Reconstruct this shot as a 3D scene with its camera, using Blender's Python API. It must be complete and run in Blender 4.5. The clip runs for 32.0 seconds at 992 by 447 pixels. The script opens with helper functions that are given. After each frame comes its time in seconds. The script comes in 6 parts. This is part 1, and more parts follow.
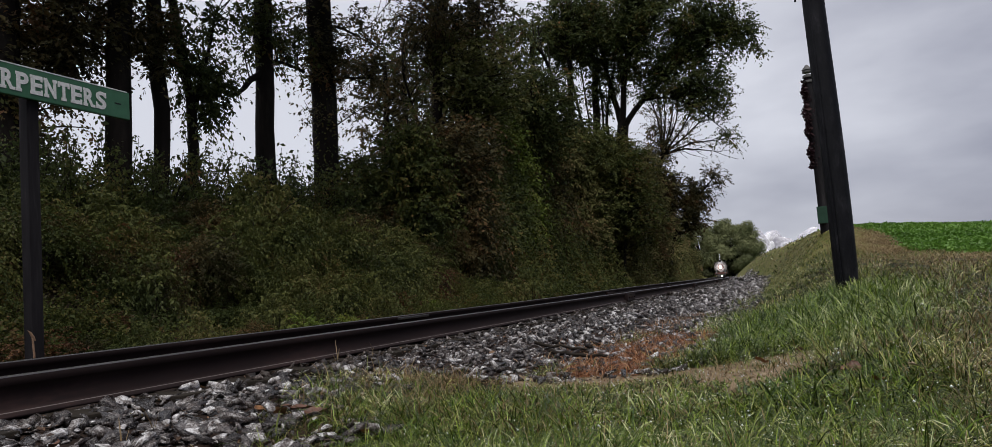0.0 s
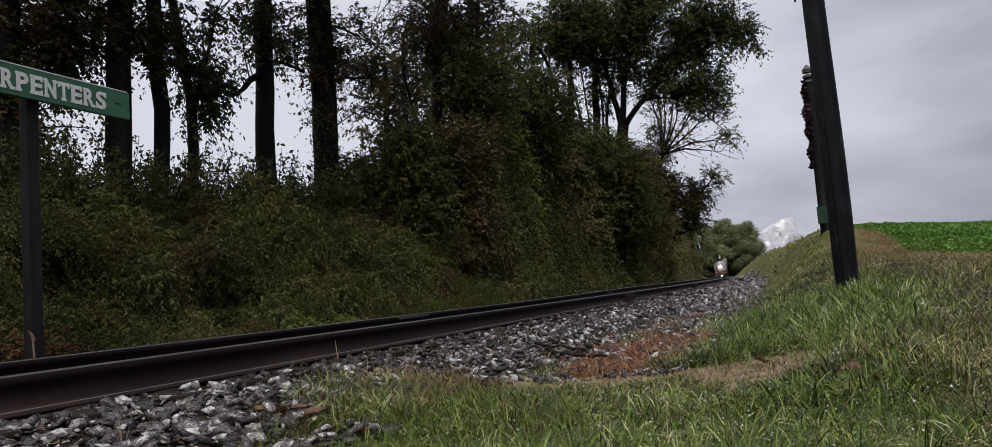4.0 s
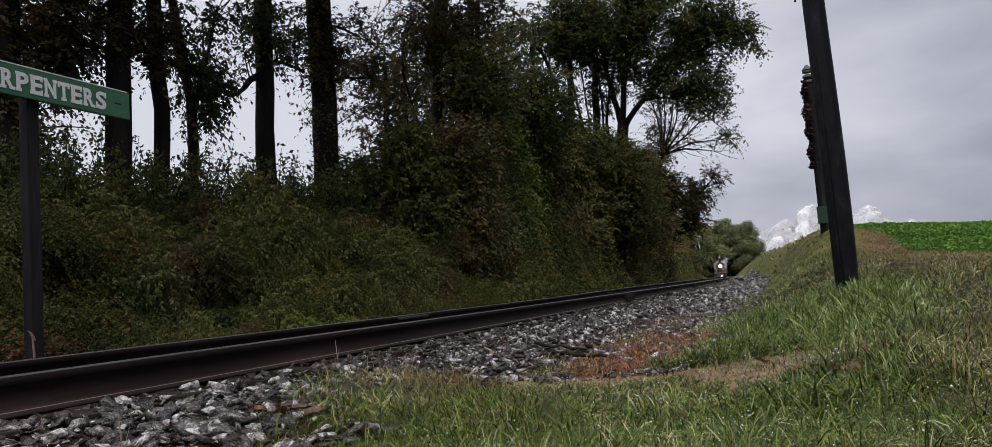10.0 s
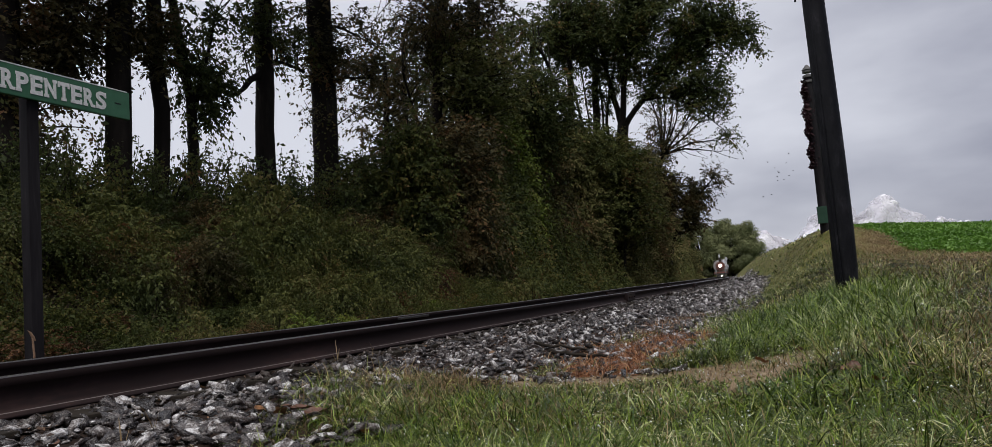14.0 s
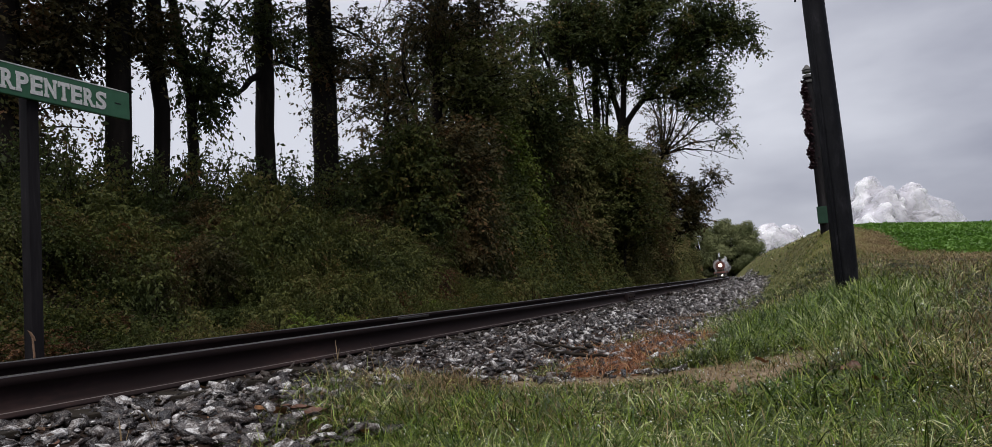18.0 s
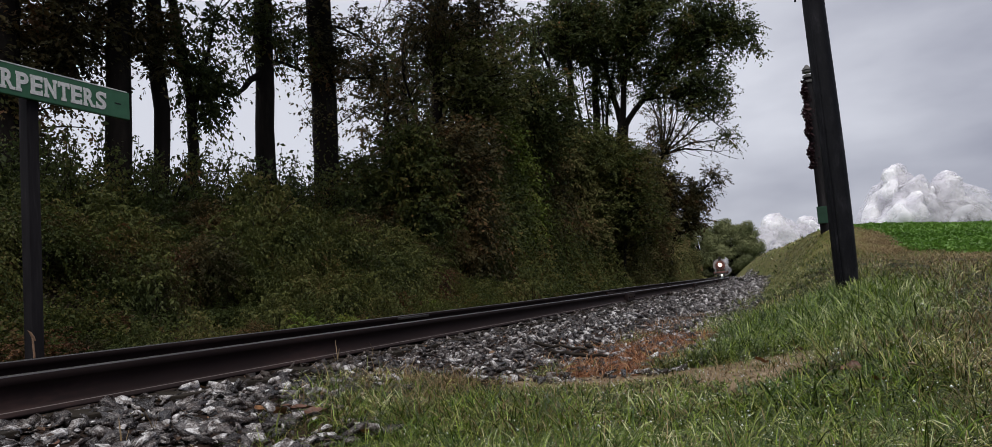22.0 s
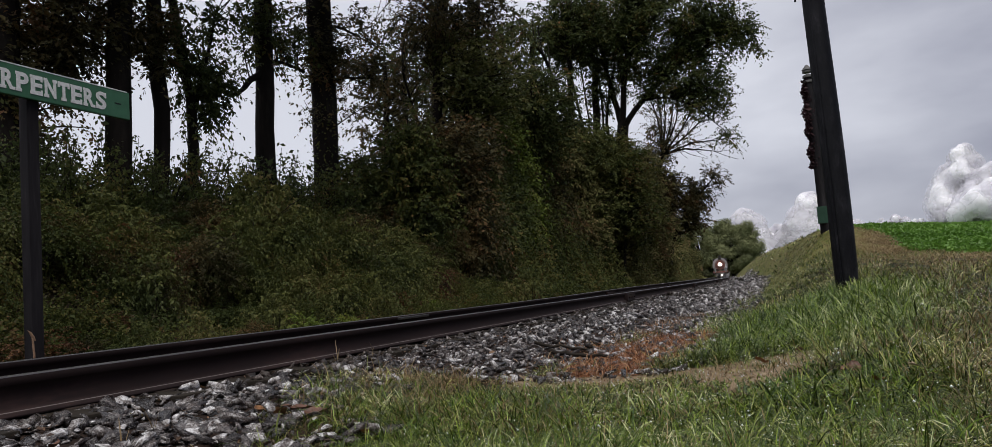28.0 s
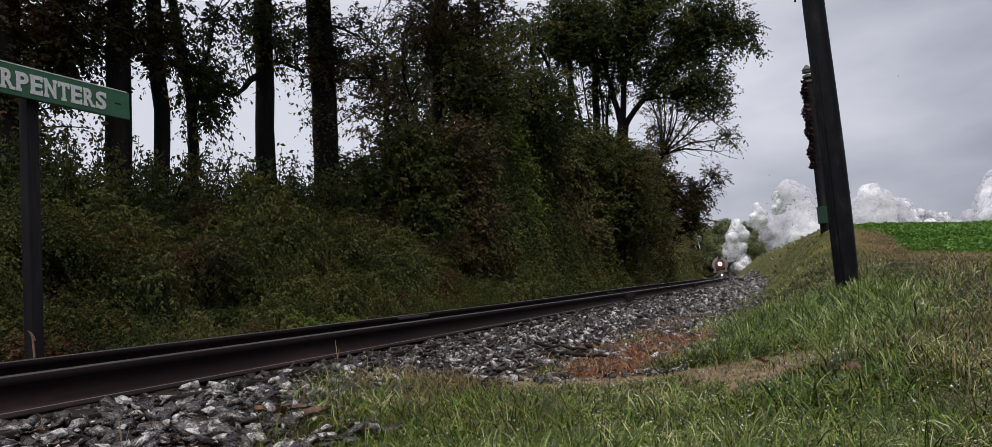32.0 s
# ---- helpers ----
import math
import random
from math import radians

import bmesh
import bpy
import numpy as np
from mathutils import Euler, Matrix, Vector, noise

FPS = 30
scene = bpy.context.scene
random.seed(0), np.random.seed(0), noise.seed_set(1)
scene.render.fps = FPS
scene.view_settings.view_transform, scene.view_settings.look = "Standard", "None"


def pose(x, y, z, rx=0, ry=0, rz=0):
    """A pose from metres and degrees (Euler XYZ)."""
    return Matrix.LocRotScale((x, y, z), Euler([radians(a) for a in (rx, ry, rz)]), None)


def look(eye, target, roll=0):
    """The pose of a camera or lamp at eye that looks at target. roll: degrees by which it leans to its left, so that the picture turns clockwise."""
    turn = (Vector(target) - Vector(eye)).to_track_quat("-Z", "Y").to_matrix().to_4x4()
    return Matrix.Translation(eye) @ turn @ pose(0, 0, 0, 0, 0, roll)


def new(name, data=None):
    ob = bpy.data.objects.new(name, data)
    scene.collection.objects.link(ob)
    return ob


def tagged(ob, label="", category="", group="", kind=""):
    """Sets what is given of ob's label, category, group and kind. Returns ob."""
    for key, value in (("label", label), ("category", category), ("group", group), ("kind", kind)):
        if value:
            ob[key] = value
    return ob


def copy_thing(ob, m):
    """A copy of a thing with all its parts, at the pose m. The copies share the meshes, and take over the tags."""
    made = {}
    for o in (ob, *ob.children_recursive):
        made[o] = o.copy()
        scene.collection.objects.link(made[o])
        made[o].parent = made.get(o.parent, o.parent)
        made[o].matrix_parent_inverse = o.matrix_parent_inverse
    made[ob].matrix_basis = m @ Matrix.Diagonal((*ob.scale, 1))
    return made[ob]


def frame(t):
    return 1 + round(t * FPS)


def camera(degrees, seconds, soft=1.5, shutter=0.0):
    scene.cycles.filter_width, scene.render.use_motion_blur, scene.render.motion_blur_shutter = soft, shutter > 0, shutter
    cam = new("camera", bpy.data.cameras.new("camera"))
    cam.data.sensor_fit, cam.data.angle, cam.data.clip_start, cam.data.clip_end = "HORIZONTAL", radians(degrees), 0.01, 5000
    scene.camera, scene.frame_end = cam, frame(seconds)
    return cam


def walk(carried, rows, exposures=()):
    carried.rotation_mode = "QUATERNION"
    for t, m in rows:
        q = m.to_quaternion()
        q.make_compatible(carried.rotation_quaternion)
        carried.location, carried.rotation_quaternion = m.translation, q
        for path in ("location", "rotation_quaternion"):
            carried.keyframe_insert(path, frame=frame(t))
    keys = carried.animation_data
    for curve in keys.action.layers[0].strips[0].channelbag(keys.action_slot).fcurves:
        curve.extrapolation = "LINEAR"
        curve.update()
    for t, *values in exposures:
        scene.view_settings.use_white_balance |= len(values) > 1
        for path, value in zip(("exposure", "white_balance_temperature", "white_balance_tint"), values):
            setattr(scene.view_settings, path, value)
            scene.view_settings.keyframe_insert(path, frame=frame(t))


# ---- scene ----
cam = camera(65.0, 32.0, 0.8)
# ================= camera =================
EYE = (0.0, 0.0, 0.205)
AIM = (-math.sin(radians(21.94)) * math.cos(radians(5.02)), math.cos(radians(21.94)) * math.cos(radians(5.02)), 0.205 + math.sin(radians(5.02)))
STAND = look(EYE, AIM, -4.43)
walk(cam, [(0.0, STAND), (32.0, STAND)])

# ================= world, sun, exposure =================
scene.view_settings.exposure = 0.0
SUN_EL, SUN_AZ = radians(62), radians(140)


def build_world():
    w = bpy.data.worlds.new("overcast_sky")
    scene.world = w
    w.use_nodes = True
    nt = w.node_tree
    nt.nodes.clear()
    N, L = nt.nodes.new, nt.links.new
    out, bg = N("ShaderNodeOutputWorld"), N("ShaderNodeBackground")
    sky = N("ShaderNodeTexSky")
    sky.sky_type, sky.sun_disc = "NISHITA", False
    sky.sun_elevation, sky.sun_rotation = SUN_EL, SUN_AZ
    tc, mp = N("ShaderNodeTexCoord"), N("ShaderNodeMapping")
    mp.inputs["Scale"].default_value = (1.0, 1.0, 2.6)
    n1, n2 = N("ShaderNodeTexNoise"), N("ShaderNodeTexNoise")
    n1.inputs["Scale"].default_value, n1.inputs["Detail"].default_value, n1.inputs["Roughness"].default_value = 1.6, 5.0, 0.5
    n2.inputs["Scale"].default_value, n2.inputs["Detail"].default_value = 5.0, 6.0
    L(tc.outputs["Generated"], mp.inputs["Vector"])
    L(mp.outputs["Vector"], n1.inputs["Vector"])
    L(mp.outputs["Vector"], n2.inputs["Vector"])
    add = N("ShaderNodeMath")
    add.operation = "MULTIPLY_ADD"
    add.inputs[1].default_value = 0.36
    L(n2.outputs["Fac"], add.inputs[0])
    L(n1.outputs["Fac"], add.inputs[2])
    # the cloud layer thins out towards the north-west
    side = N("ShaderNodeVectorMath")
    side.operation = "DOT_PRODUCT"
    side.inputs[1].default_value = (-0.60, 0.0, 0.3)
    L(tc.outputs["Generated"], side.inputs[0])
    tilt = N("ShaderNodeMath")
    L(add.outputs[0], tilt.inputs[0])
    L(side.outputs["Value"], tilt.inputs[1])
    add = tilt
    ramp = N("ShaderNodeValToRGB")
    e = ramp.color_ramp.elements
    e[0].position, e[0].color = 0.475, (2.4, 2.5, 3.5, 1)
    e[1].position, e[1].color = 1.0, (8.9, 9.1, 10.1, 1)
    L(add.outputs[0], ramp.inputs["Fac"])
    mix = N("ShaderNodeMix")
    mix.data_type = "RGBA"
    mix.inputs["Factor"].default_value = 0.93
    L(sky.outputs["Color"], mix.inputs[6])
    L(ramp.outputs["Color"], mix.inputs[7])
    L(mix.outputs[2], bg.inputs["Color"])
    bg.inputs["Strength"].default_value = 0.08
    L(bg.outputs[0], out.inputs["Surface"])


build_world()
sun_data = bpy.data.lights.new("sun", "SUN")
sun_data.energy, sun_data.angle, sun_data.color = 2.0, radians(35), (1.0, 0.97, 0.92)
sun = new("sun", sun_data)
sun.matrix_world = look((0, 0, 0), (-math.sin(SUN_AZ) * math.cos(SUN_EL), -math.cos(SUN_AZ) * math.cos(SUN_EL), -math.sin(SUN_EL)))

# ================= plan =================
# X to the right of the line, Y along it, Z = 0 on the rail heads
R_BEND, Y_BEND, SLOPE, Y_BACK, R_BACK = 688.0, 74.0, -0.1072, 222.0, 420.0


def track_x(y):
    """X of the line's middle."""
    y = np.asarray(y, float)
    a = -4.16 - np.clip(y, 0, Y_BEND) ** 2 / (2 * R_BEND)
    b = SLOPE * np.clip(y - Y_BEND, 0, None)
    c = np.clip(y - Y_BACK, 0, 160) ** 2 / (2 * R_BACK) + np.clip(y - Y_BACK - 160, 0, None) * 160 / R_BACK
    return a + b + c


def track_z(y):
    """Height of the rail heads: a slight dip far off."""
    y = np.asarray(y, float)
    return -0.38 * np.clip((y - 20) / 160, 0, 1.5) ** 2 + 0.0 * y


def smooth(a):
    a = np.clip(a, 0, 1)
    return a * a * (3 - 2 * a)


def wave(x, y, s, k=0.0):
    """Cheap smooth unevenness, about -1 to 1."""
    return (np.sin(x * 1.7 / s + 1.3 * k + np.sin(y * 1.1 / s)) + np.sin(y * 2.1 / s + k + 0.7 * np.sin(x * 1.9 / s + 2.0))) * 0.5


HILL_Y = [-400, 0, 4, 9, 14, 18, 24, 32, 42, 60, 85, 120, 165, 220, 400, 900]
HILL_Z = [-0.1, -0.2, -0.15, 0.06, 0.22, 0.42, 0.84, 1.28, 1.70, 1.97, 2.4, 2.45, 1.9, 1.0, 0.5, 0.0]


def ground_z(x, y):
    x, y = np.asarray(x, float), np.asarray(y, float)
    d = x - track_x(y)
    tz = track_z(y)
    hill = np.interp(y - 1.35 * np.clip(d - 5.0, 0, 25) * np.clip((60 - y) / 30, 0, 1), HILL_Y, HILL_Z)
    hill = hill + 0.33 * smooth((d - 4.9) / 1.2) * (1 - 0.75 * smooth((d - 8) / 6)) * smooth((y - 20) / 10) * (1 - smooth((y - 52) / 25))
    hill = hill + 0.42 * np.exp(-((x - 0.6) / 1.1) ** 2 - ((y - 24.4) / 2.2) ** 2)
    verge = -0.36 + 0.10 * smooth((d - 2.6) / 1.9)
    width = 1.5 + 0.35 * np.clip(hill, 0, 8) + 1.6 * np.clip((14 - y) / 8, 0, 1)
    ramp = smooth((d - 3.2) / width)
    right = verge + ramp * (hill + 0.26)
    right = np.where(d < 1.75, -0.215 - 0.05 * smooth((d - 1.0) / 0.7), np.where(d < 2.6, -0.265 - 0.095 * smooth((d - 1.75) / 0.85), right))
    e = -d
    crest = np.interp(y, [-50, 0, 20, 60, 120, 250, 500], [1.7, 1.9, 2.1, 2.6, 2.6, 1.5, 0.5])
    left = np.where(e < 1.75, -0.215 + 0 * d, -0.215 - 0.2 * smooth((e - 1.75) / 0.7))
    left = left + (crest + 0.41) * smooth((e - 2.7) / 5.0) - 0.02 * np.clip(e - 9, 0, 60)
    z = np.where(d > 0, right, left) + tz
    rough = np.clip((np.abs(d) - 2.6) / 1.5, 0, 1)
    z = z + rough * (0.025 * wave(x, y, 0.55) + 0.012 * wave(x, y, 0.17, 2) + 0.05 * wave(x, y, 2.3, 1) * np.clip((np.abs(y) - 4) / 8, 0, 1))
    return z


def in_sector(x, y):
    """Inside the strip of land that the view takes in."""
    a = np.degrees(np.arctan2(x, y))
    return (a > -58) & (a < 14)


# ================= helpers for meshes =================
def mesh_from(name, verts, faces, mats, slots=None, shade=False):
    """verts (n,3); faces: array (m,k) or a list of such arrays."""
    me = bpy.data.meshes.new(name)
    verts = np.asarray(verts, np.float32)
    if not isinstance(faces, list):
        faces = [faces]
    faces = [np.asarray(f, np.int32) for f in faces if len(f)]
    loops = np.concatenate([f.ravel() for f in faces])
    totals = np.concatenate([np.full(len(f), f.shape[1], np.int32) for f in faces])
    starts = np.concatenate([[0], np.cumsum(totals)[:-1]]).astype(np.int32)
    me.vertices.add(len(verts))
    me.vertices.foreach_set("co", verts.ravel())
    me.loops.add(len(loops))
    me.loops.foreach_set("vertex_index", loops)
    me.polygons.add(len(totals))
    me.polygons.foreach_set("loop_start", starts)
    me.polygons.foreach_set("loop_total", totals)
    for m in mats if isinstance(mats, (list, tuple)) else [mats]:
        me.materials.append(m)
    if slots is not None:
        me.polygons.foreach_set("material_index", np.asarray(slots, np.int32))
    if shade:
        me.polygons.foreach_set("use_smooth", np.ones(len(totals), bool))
    me.update(calc_edges=True)
    return me


def under(ob, parent):
    ob.parent = parent
    return ob


def part(name, bm, material, parent=None, label="", flat=True):
    """Links a bmesh as one mesh object under a thing or a part."""
    me = bpy.data.meshes.new(name)
    if not flat:
        for f in bm.faces:
            f.smooth = True
    bm.to_mesh(me)
    bm.free()
    me.materials.append(material)
    ob = new(name, me)
    ob.parent = parent
    if label:
        ob["label"] = label
    return ob


def mpart(name, verts, faces, material, parent=None, label="", shade=False):
    ob = new(name, mesh_from(name, verts, faces, material, None, shade))
    ob.parent = parent
    if label:
        ob["label"] = label
    return ob


def thing(name, x, y, z, label, category, group="", kind="", rz=0.0):
    ob = new(name)
    ob.matrix_basis = pose(x, y, z, 0, 0, rz)
    ob.empty_display_size = 0.2
    return tagged(ob, label, category, group, kind)


def bm_box(sx, sy, sz, at=(0, 0, 0), bevel=0.0, m=None):
    bm = bmesh.new()
    bmesh.ops.create_cube(bm, size=1.0, matrix=Matrix.Translation(at) @ (m or Matrix()) @ Matrix.Diagonal((sx, sy, sz, 1)))
    if bevel:
        bmesh.ops.bevel(bm, geom=bm.edges[:], offset=bevel, segments=2, affect="EDGES", profile=0.7)
    return bm


def bm_tube(r0, r1, length, at=(0, 0, 0), axis="Z", seg=20, bevel=0.0):
    bm = bmesh.new()
    turn = {"Z": Matrix(), "Y": Matrix.Rotation(radians(-90), 4, "X"), "X": Matrix.Rotation(radians(90), 4, "Y")}[axis]
    bmesh.ops.create_cone(bm, cap_ends=True, segments=seg, radius1=r0, radius2=r1, depth=length, matrix=Matrix.Translation(at) @ turn)
    if bevel:
        edges = [e for e in bm.edges if any(len(f.verts) > 4 for f in e.link_faces)]
        bmesh.ops.bevel(bm, geom=edges, offset=bevel, segments=2, affect="EDGES")
    return bm


def sweep(points, radii, seg=8, cap=True):
    """A tapered tube along a polyline: verts and quads."""
    P = np.asarray(points, float)
    n = len(P)
    T = np.gradient(P, axis=0)
    T /= np.linalg.norm(T, axis=1)[:, None] + 1e-9
    ref = np.array([1.0, 0.13, 0.07])
    if abs(T[0] @ ref) > 0.9:
        ref = np.array([0.1, 1.0, 0.2])
    U = np.cross(T, ref)
    U /= np.linalg.norm(U, axis=1)[:, None] + 1e-9
    W = np.cross(T, U)
    a = np.linspace(0, 2 * np.pi, seg, endpoint=False)
    ring = U[:, None, :] * np.cos(a)[None, :, None] + W[:, None, :] * np.sin(a)[None, :, None]
    V = P[:, None, :] + ring * np.asarray(radii, float)[:, None, None]
    V = V.reshape(-1, 3)
    i, j = np.meshgrid(np.arange(n - 1), np.arange(seg), indexing="ij")
    k = (j + 1) % seg
    F = np.stack([i * seg + j, i * seg + k, (i + 1) * seg + k, (i + 1) * seg + j], -1).reshape(-1, 4)
    return V, F


class Pile:
    """Gathers verts and faces of many small pieces into one mesh."""

    def __init__(self):
        self.v, self.f, self.n = [], {}, 0

    def add(self, V, F):
        V, F = np.asarray(V, float), np.asarray(F)
        self.v.append(V)
        self.f.setdefault(F.shape[1], []).append(F + self.n)
        self.n += len(V)

    def mesh(self, name, mat, shade=False):
        return mesh_from(name, np.concatenate(self.v), [np.concatenate(f) for f in self.f.values()], mat, None, shade)


def leaves(rng, C, size, spread=0.35, droop=0.3, ratio=0.55, face=None, loose=0.55):
    """Folded two-triangle leaves at the points C, turned roughly to face: verts and faces."""
    n = len(C)
    if face is None:
        face = np.zeros((n, 3))
    Nn = face + rng.normal(size=(n, 3)) * (loose if np.any(face) else 1.0)
    Nn /= np.linalg.norm(Nn, axis=1)[:, None] + 1e-9
    D = rng.normal(size=(n, 3))
    D[:, 2] -= droop
    D -= Nn * np.sum(D * Nn, axis=1)[:, None]
    D /= np.linalg.norm(D, axis=1)[:, None] + 1e-9
    S = np.cross(D, Nn)
    s = (size * np.exp(rng.normal(size=n) * spread))[:, None]
    base, tip = C - D * s * 0.5, C + D * s * 0.5
    w = s * ratio * 0.5
    a, b = C + S * w + Nn * w * 0.35, C - S * w + Nn * w * 0.35
    V = np.stack([base, a, tip, b], 1).reshape(-1, 3)
    k = np.arange(n)[:, None] * 4
    F = np.concatenate([k + np.array([[0, 1, 2]]), k + np.array([[0, 2, 3]])])
    return V, F


# ================= materials =================
def mat_base(name, rough=0.8, metal=0.0, spec=0.5):
    m = bpy.data.materials.new(name)
    m.use_nodes = True
    b = m.node_tree.nodes["Principled BSDF"]
    b.inputs["Roughness"].default_value = rough
    b.inputs["Metallic"].default_value = metal
    b.inputs["Specular IOR Level"].default_value = spec
    return m, m.node_tree, b


def ramp_node(nt, stops):
    r = nt.nodes.new("ShaderNodeValToRGB")
    e = r.color_ramp.elements
    while len(e) < len(stops):
        e.new(0.5)
    for k, (p, c) in enumerate(stops):
        e[k].position, e[k].color = p, (*c, 1)
    return r


def surface(name, stops, scale=6.0, rough=0.8, metal=0.0, bump=0.3, fine=60.0, spec=0.5, stretch=(1, 1, 1), rough_var=0.15, dist=0.02, random_mix=0.0, world=False, contrast=1.0):
    """Two-scale noise colour, roughness that varies with it and bump."""
    m, nt, b = mat_base(name, rough, metal, spec)
    N, L = nt.nodes.new, nt.links.new
    tc, mp = N("ShaderNodeTexCoord"), N("ShaderNodeMapping")
    mp.inputs["Scale"].default_value = stretch
    L(N("ShaderNodeNewGeometry").outputs["Position"] if world else tc.outputs["Object"], mp.inputs["Vector"])
    big, small = N("ShaderNodeTexNoise"), N("ShaderNodeTexNoise")
    big.inputs["Scale"].default_value, big.inputs["Detail"].default_value = scale, 4
    small.inputs["Scale"].default_value, small.inputs["Detail"].default_value = fine, 5
    for t in (big, small):
        L(mp.outputs["Vector"], t.inputs["Vector"])
    mix = N("ShaderNodeMath")
    mix.operation = "MULTIPLY_ADD"
    mix.inputs[1].default_value = 0.45
    L(small.outputs["Fac"], mix.inputs[0])
    sub = N("ShaderNodeMath")
    sub.operation = "MULTIPLY_ADD"
    sub.inputs[1].default_value, sub.inputs[2].default_value = 1.0, -0.22
    L(big.outputs["Fac"], sub.inputs[0])
    L(sub.outputs[0], mix.inputs[2])
    last = mix.outputs[0]
    if contrast != 1.0:
        ct = N("ShaderNodeMath")
        ct.operation = "MULTIPLY_ADD"
        ct.inputs[1].default_value, ct.inputs[2].default_value = contrast, 0.5 - 0.5 * contrast
        L(last, ct.inputs[0])
        last = ct.outputs[0]
    if random_mix:
        info = N("ShaderNodeObjectInfo")
        geo = N("ShaderNodeNewGeometry")
        both = N("ShaderNodeMath")
        both.operation = "ADD"
        L(info.outputs["Random"], both.inputs[0])
        L(geo.outputs["Random Per Island"], both.inputs[1])
        fr = N("ShaderNodeMath")
        fr.operation = "FRACT"
        L(both.outputs[0], fr.inputs[0])
        ma = N("ShaderNodeMath")
        ma.operation = "MULTIPLY_ADD"
        ma.inputs[1].default_value = random_mix
        L(fr.outputs[0], ma.inputs[0])
        sc = N("ShaderNodeMath")
        sc.operation = "MULTIPLY_ADD"
        sc.inputs[1].default_value = 1 - random_mix
        sc.inputs[2].default_value = 0.0
        L(last, sc.inputs[0])
        L(sc.outputs[0], ma.inputs[2])
        last = ma.outputs[0]
    r = ramp_node(nt, stops)
    L(last, r.inputs["Fac"])
    L(r.outputs["Color"], b.inputs["Base Color"])
    rv = N("ShaderNodeMath")
    rv.operation = "MULTIPLY_ADD"
    rv.inputs[1].default_value, rv.inputs[2].default_value = rough_var * 2, rough - rough_var
    L(small.outputs["Fac"], rv.inputs[0])
    L(rv.outputs[0], b.inputs["Roughness"])
    if bump:
        bp = N("ShaderNodeBump")
        bp.inputs["Strength"].default_value, bp.inputs["Distance"].default_value = bump, dist
        L(mix.outputs[0], bp.inputs["Height"])
        L(bp.outputs["Normal"], b.inputs["Normal"])
    return m


def foliage(name, stops, rough=0.5, through_light=0.25, spec=0.2, scale=0.9, own=0.5, patchy=1.7):
    """Leaf stuff: each leaf its own tint, larger patches by noise, light passing through."""
    m, nt, b = mat_base(name, rough, 0.0, spec)
    N, L = nt.nodes.new, nt.links.new
    geo, tc, no = N("ShaderNodeNewGeometry"), N("ShaderNodeTexCoord"), N("ShaderNodeTexNoise")
    no.inputs["Scale"].default_value, no.inputs["Detail"].default_value = scale, 3
    info = N("ShaderNodeObjectInfo")
    L(geo.outputs["Position"], no.inputs["Vector"])
    a1, a2 = N("ShaderNodeMath"), N("ShaderNodeMath")
    a1.operation = a2.operation = "MULTIPLY_ADD"
    a1.inputs[1].default_value = own
    L(geo.outputs["Random Per Island"], a1.inputs[0])
    a2.inputs[1].default_value = patchy
    a2.inputs[2].default_value = 0.5 - own / 2 - patchy / 2
    L(no.outputs["Fac"], a2.inputs[0])
    L(a2.outputs[0], a1.inputs[2])
    r = ramp_node(nt, stops)
    L(a1.outputs[0], r.inputs["Fac"])
    L(r.outputs["Color"], b.inputs["Base Color"])
    tr, mx = N("ShaderNodeBsdfTranslucent"), N("ShaderNodeMixShader")
    L(r.outputs["Color"], tr.inputs["Color"])
    mx.inputs["Fac"].default_value = through_light
    L(b.outputs[0], mx.inputs[1])
    L(tr.outputs[0], mx.inputs[2])
    L(mx.outputs[0], nt.nodes["Material Output"].inputs["Surface"])
    return m


M_SOIL = surface("damp_soil", [(0.2, (0.012, 0.009, 0.006)), (0.5, (0.026, 0.019, 0.012)), (0.8, (0.05, 0.038, 0.024))], 2.0, 0.9, bump=0.6, fine=40, spec=0.12)
M_TURF = surface("turf_soil", [(0.2, (0.010, 0.011, 0.005)), (0.5, (0.020, 0.020, 0.009)), (0.8, (0.05, 0.04, 0.022))], 3.0, 0.9, bump=0.6, fine=50, spec=0.12)
M_DIRT = surface("bare_earth", [(0.2, (0.13, 0.09, 0.055)), (0.5, (0.25, 0.18, 0.115)), (0.8, (0.40, 0.31, 0.21))], 6.0, 0.9, bump=0.9, fine=60, spec=0.15)
M_FIELD = surface("field_soil", [(0.2, (0.02, 0.05, 0.008)), (0.55, (0.05, 0.11, 0.018)), (0.85, (0.08, 0.16, 0.03))], 0.6, 0.85, bump=0.5, fine=9, spec=0.12)
M_DRYLAND = surface("dry_bank", [(0.25, (0.075, 0.08, 0.02)), (0.5, (0.155, 0.155, 0.045)), (0.75, (0.24, 0.205, 0.09))], 0.8, 0.9, bump=0.5, fine=18, spec=0.12)
M_BALLASTBED = surface("ballast_bed", [(0.2, (0.009, 0.006, 0.005)), (0.55, (0.030, 0.019, 0.014)), (0.85, (0.075, 0.050, 0.037))], 14.0, 0.85, bump=0.9, fine=45, spec=0.1)
M_STONE = surface("ballast_stone", [(0.14, (0.011, 0.0085, 0.008)), (0.48, (0.040, 0.030, 0.026)), (0.63, (0.12, 0.097, 0.086)), (0.73, (0.36, 0.333, 0.32)), (0.88, (0.76, 0.74, 0.735))], 30.0, 0.28, bump=1.0, fine=130, random_mix=0.62, rough_var=0.2, dist=0.014, spec=0.8, world=True, contrast=2.4)
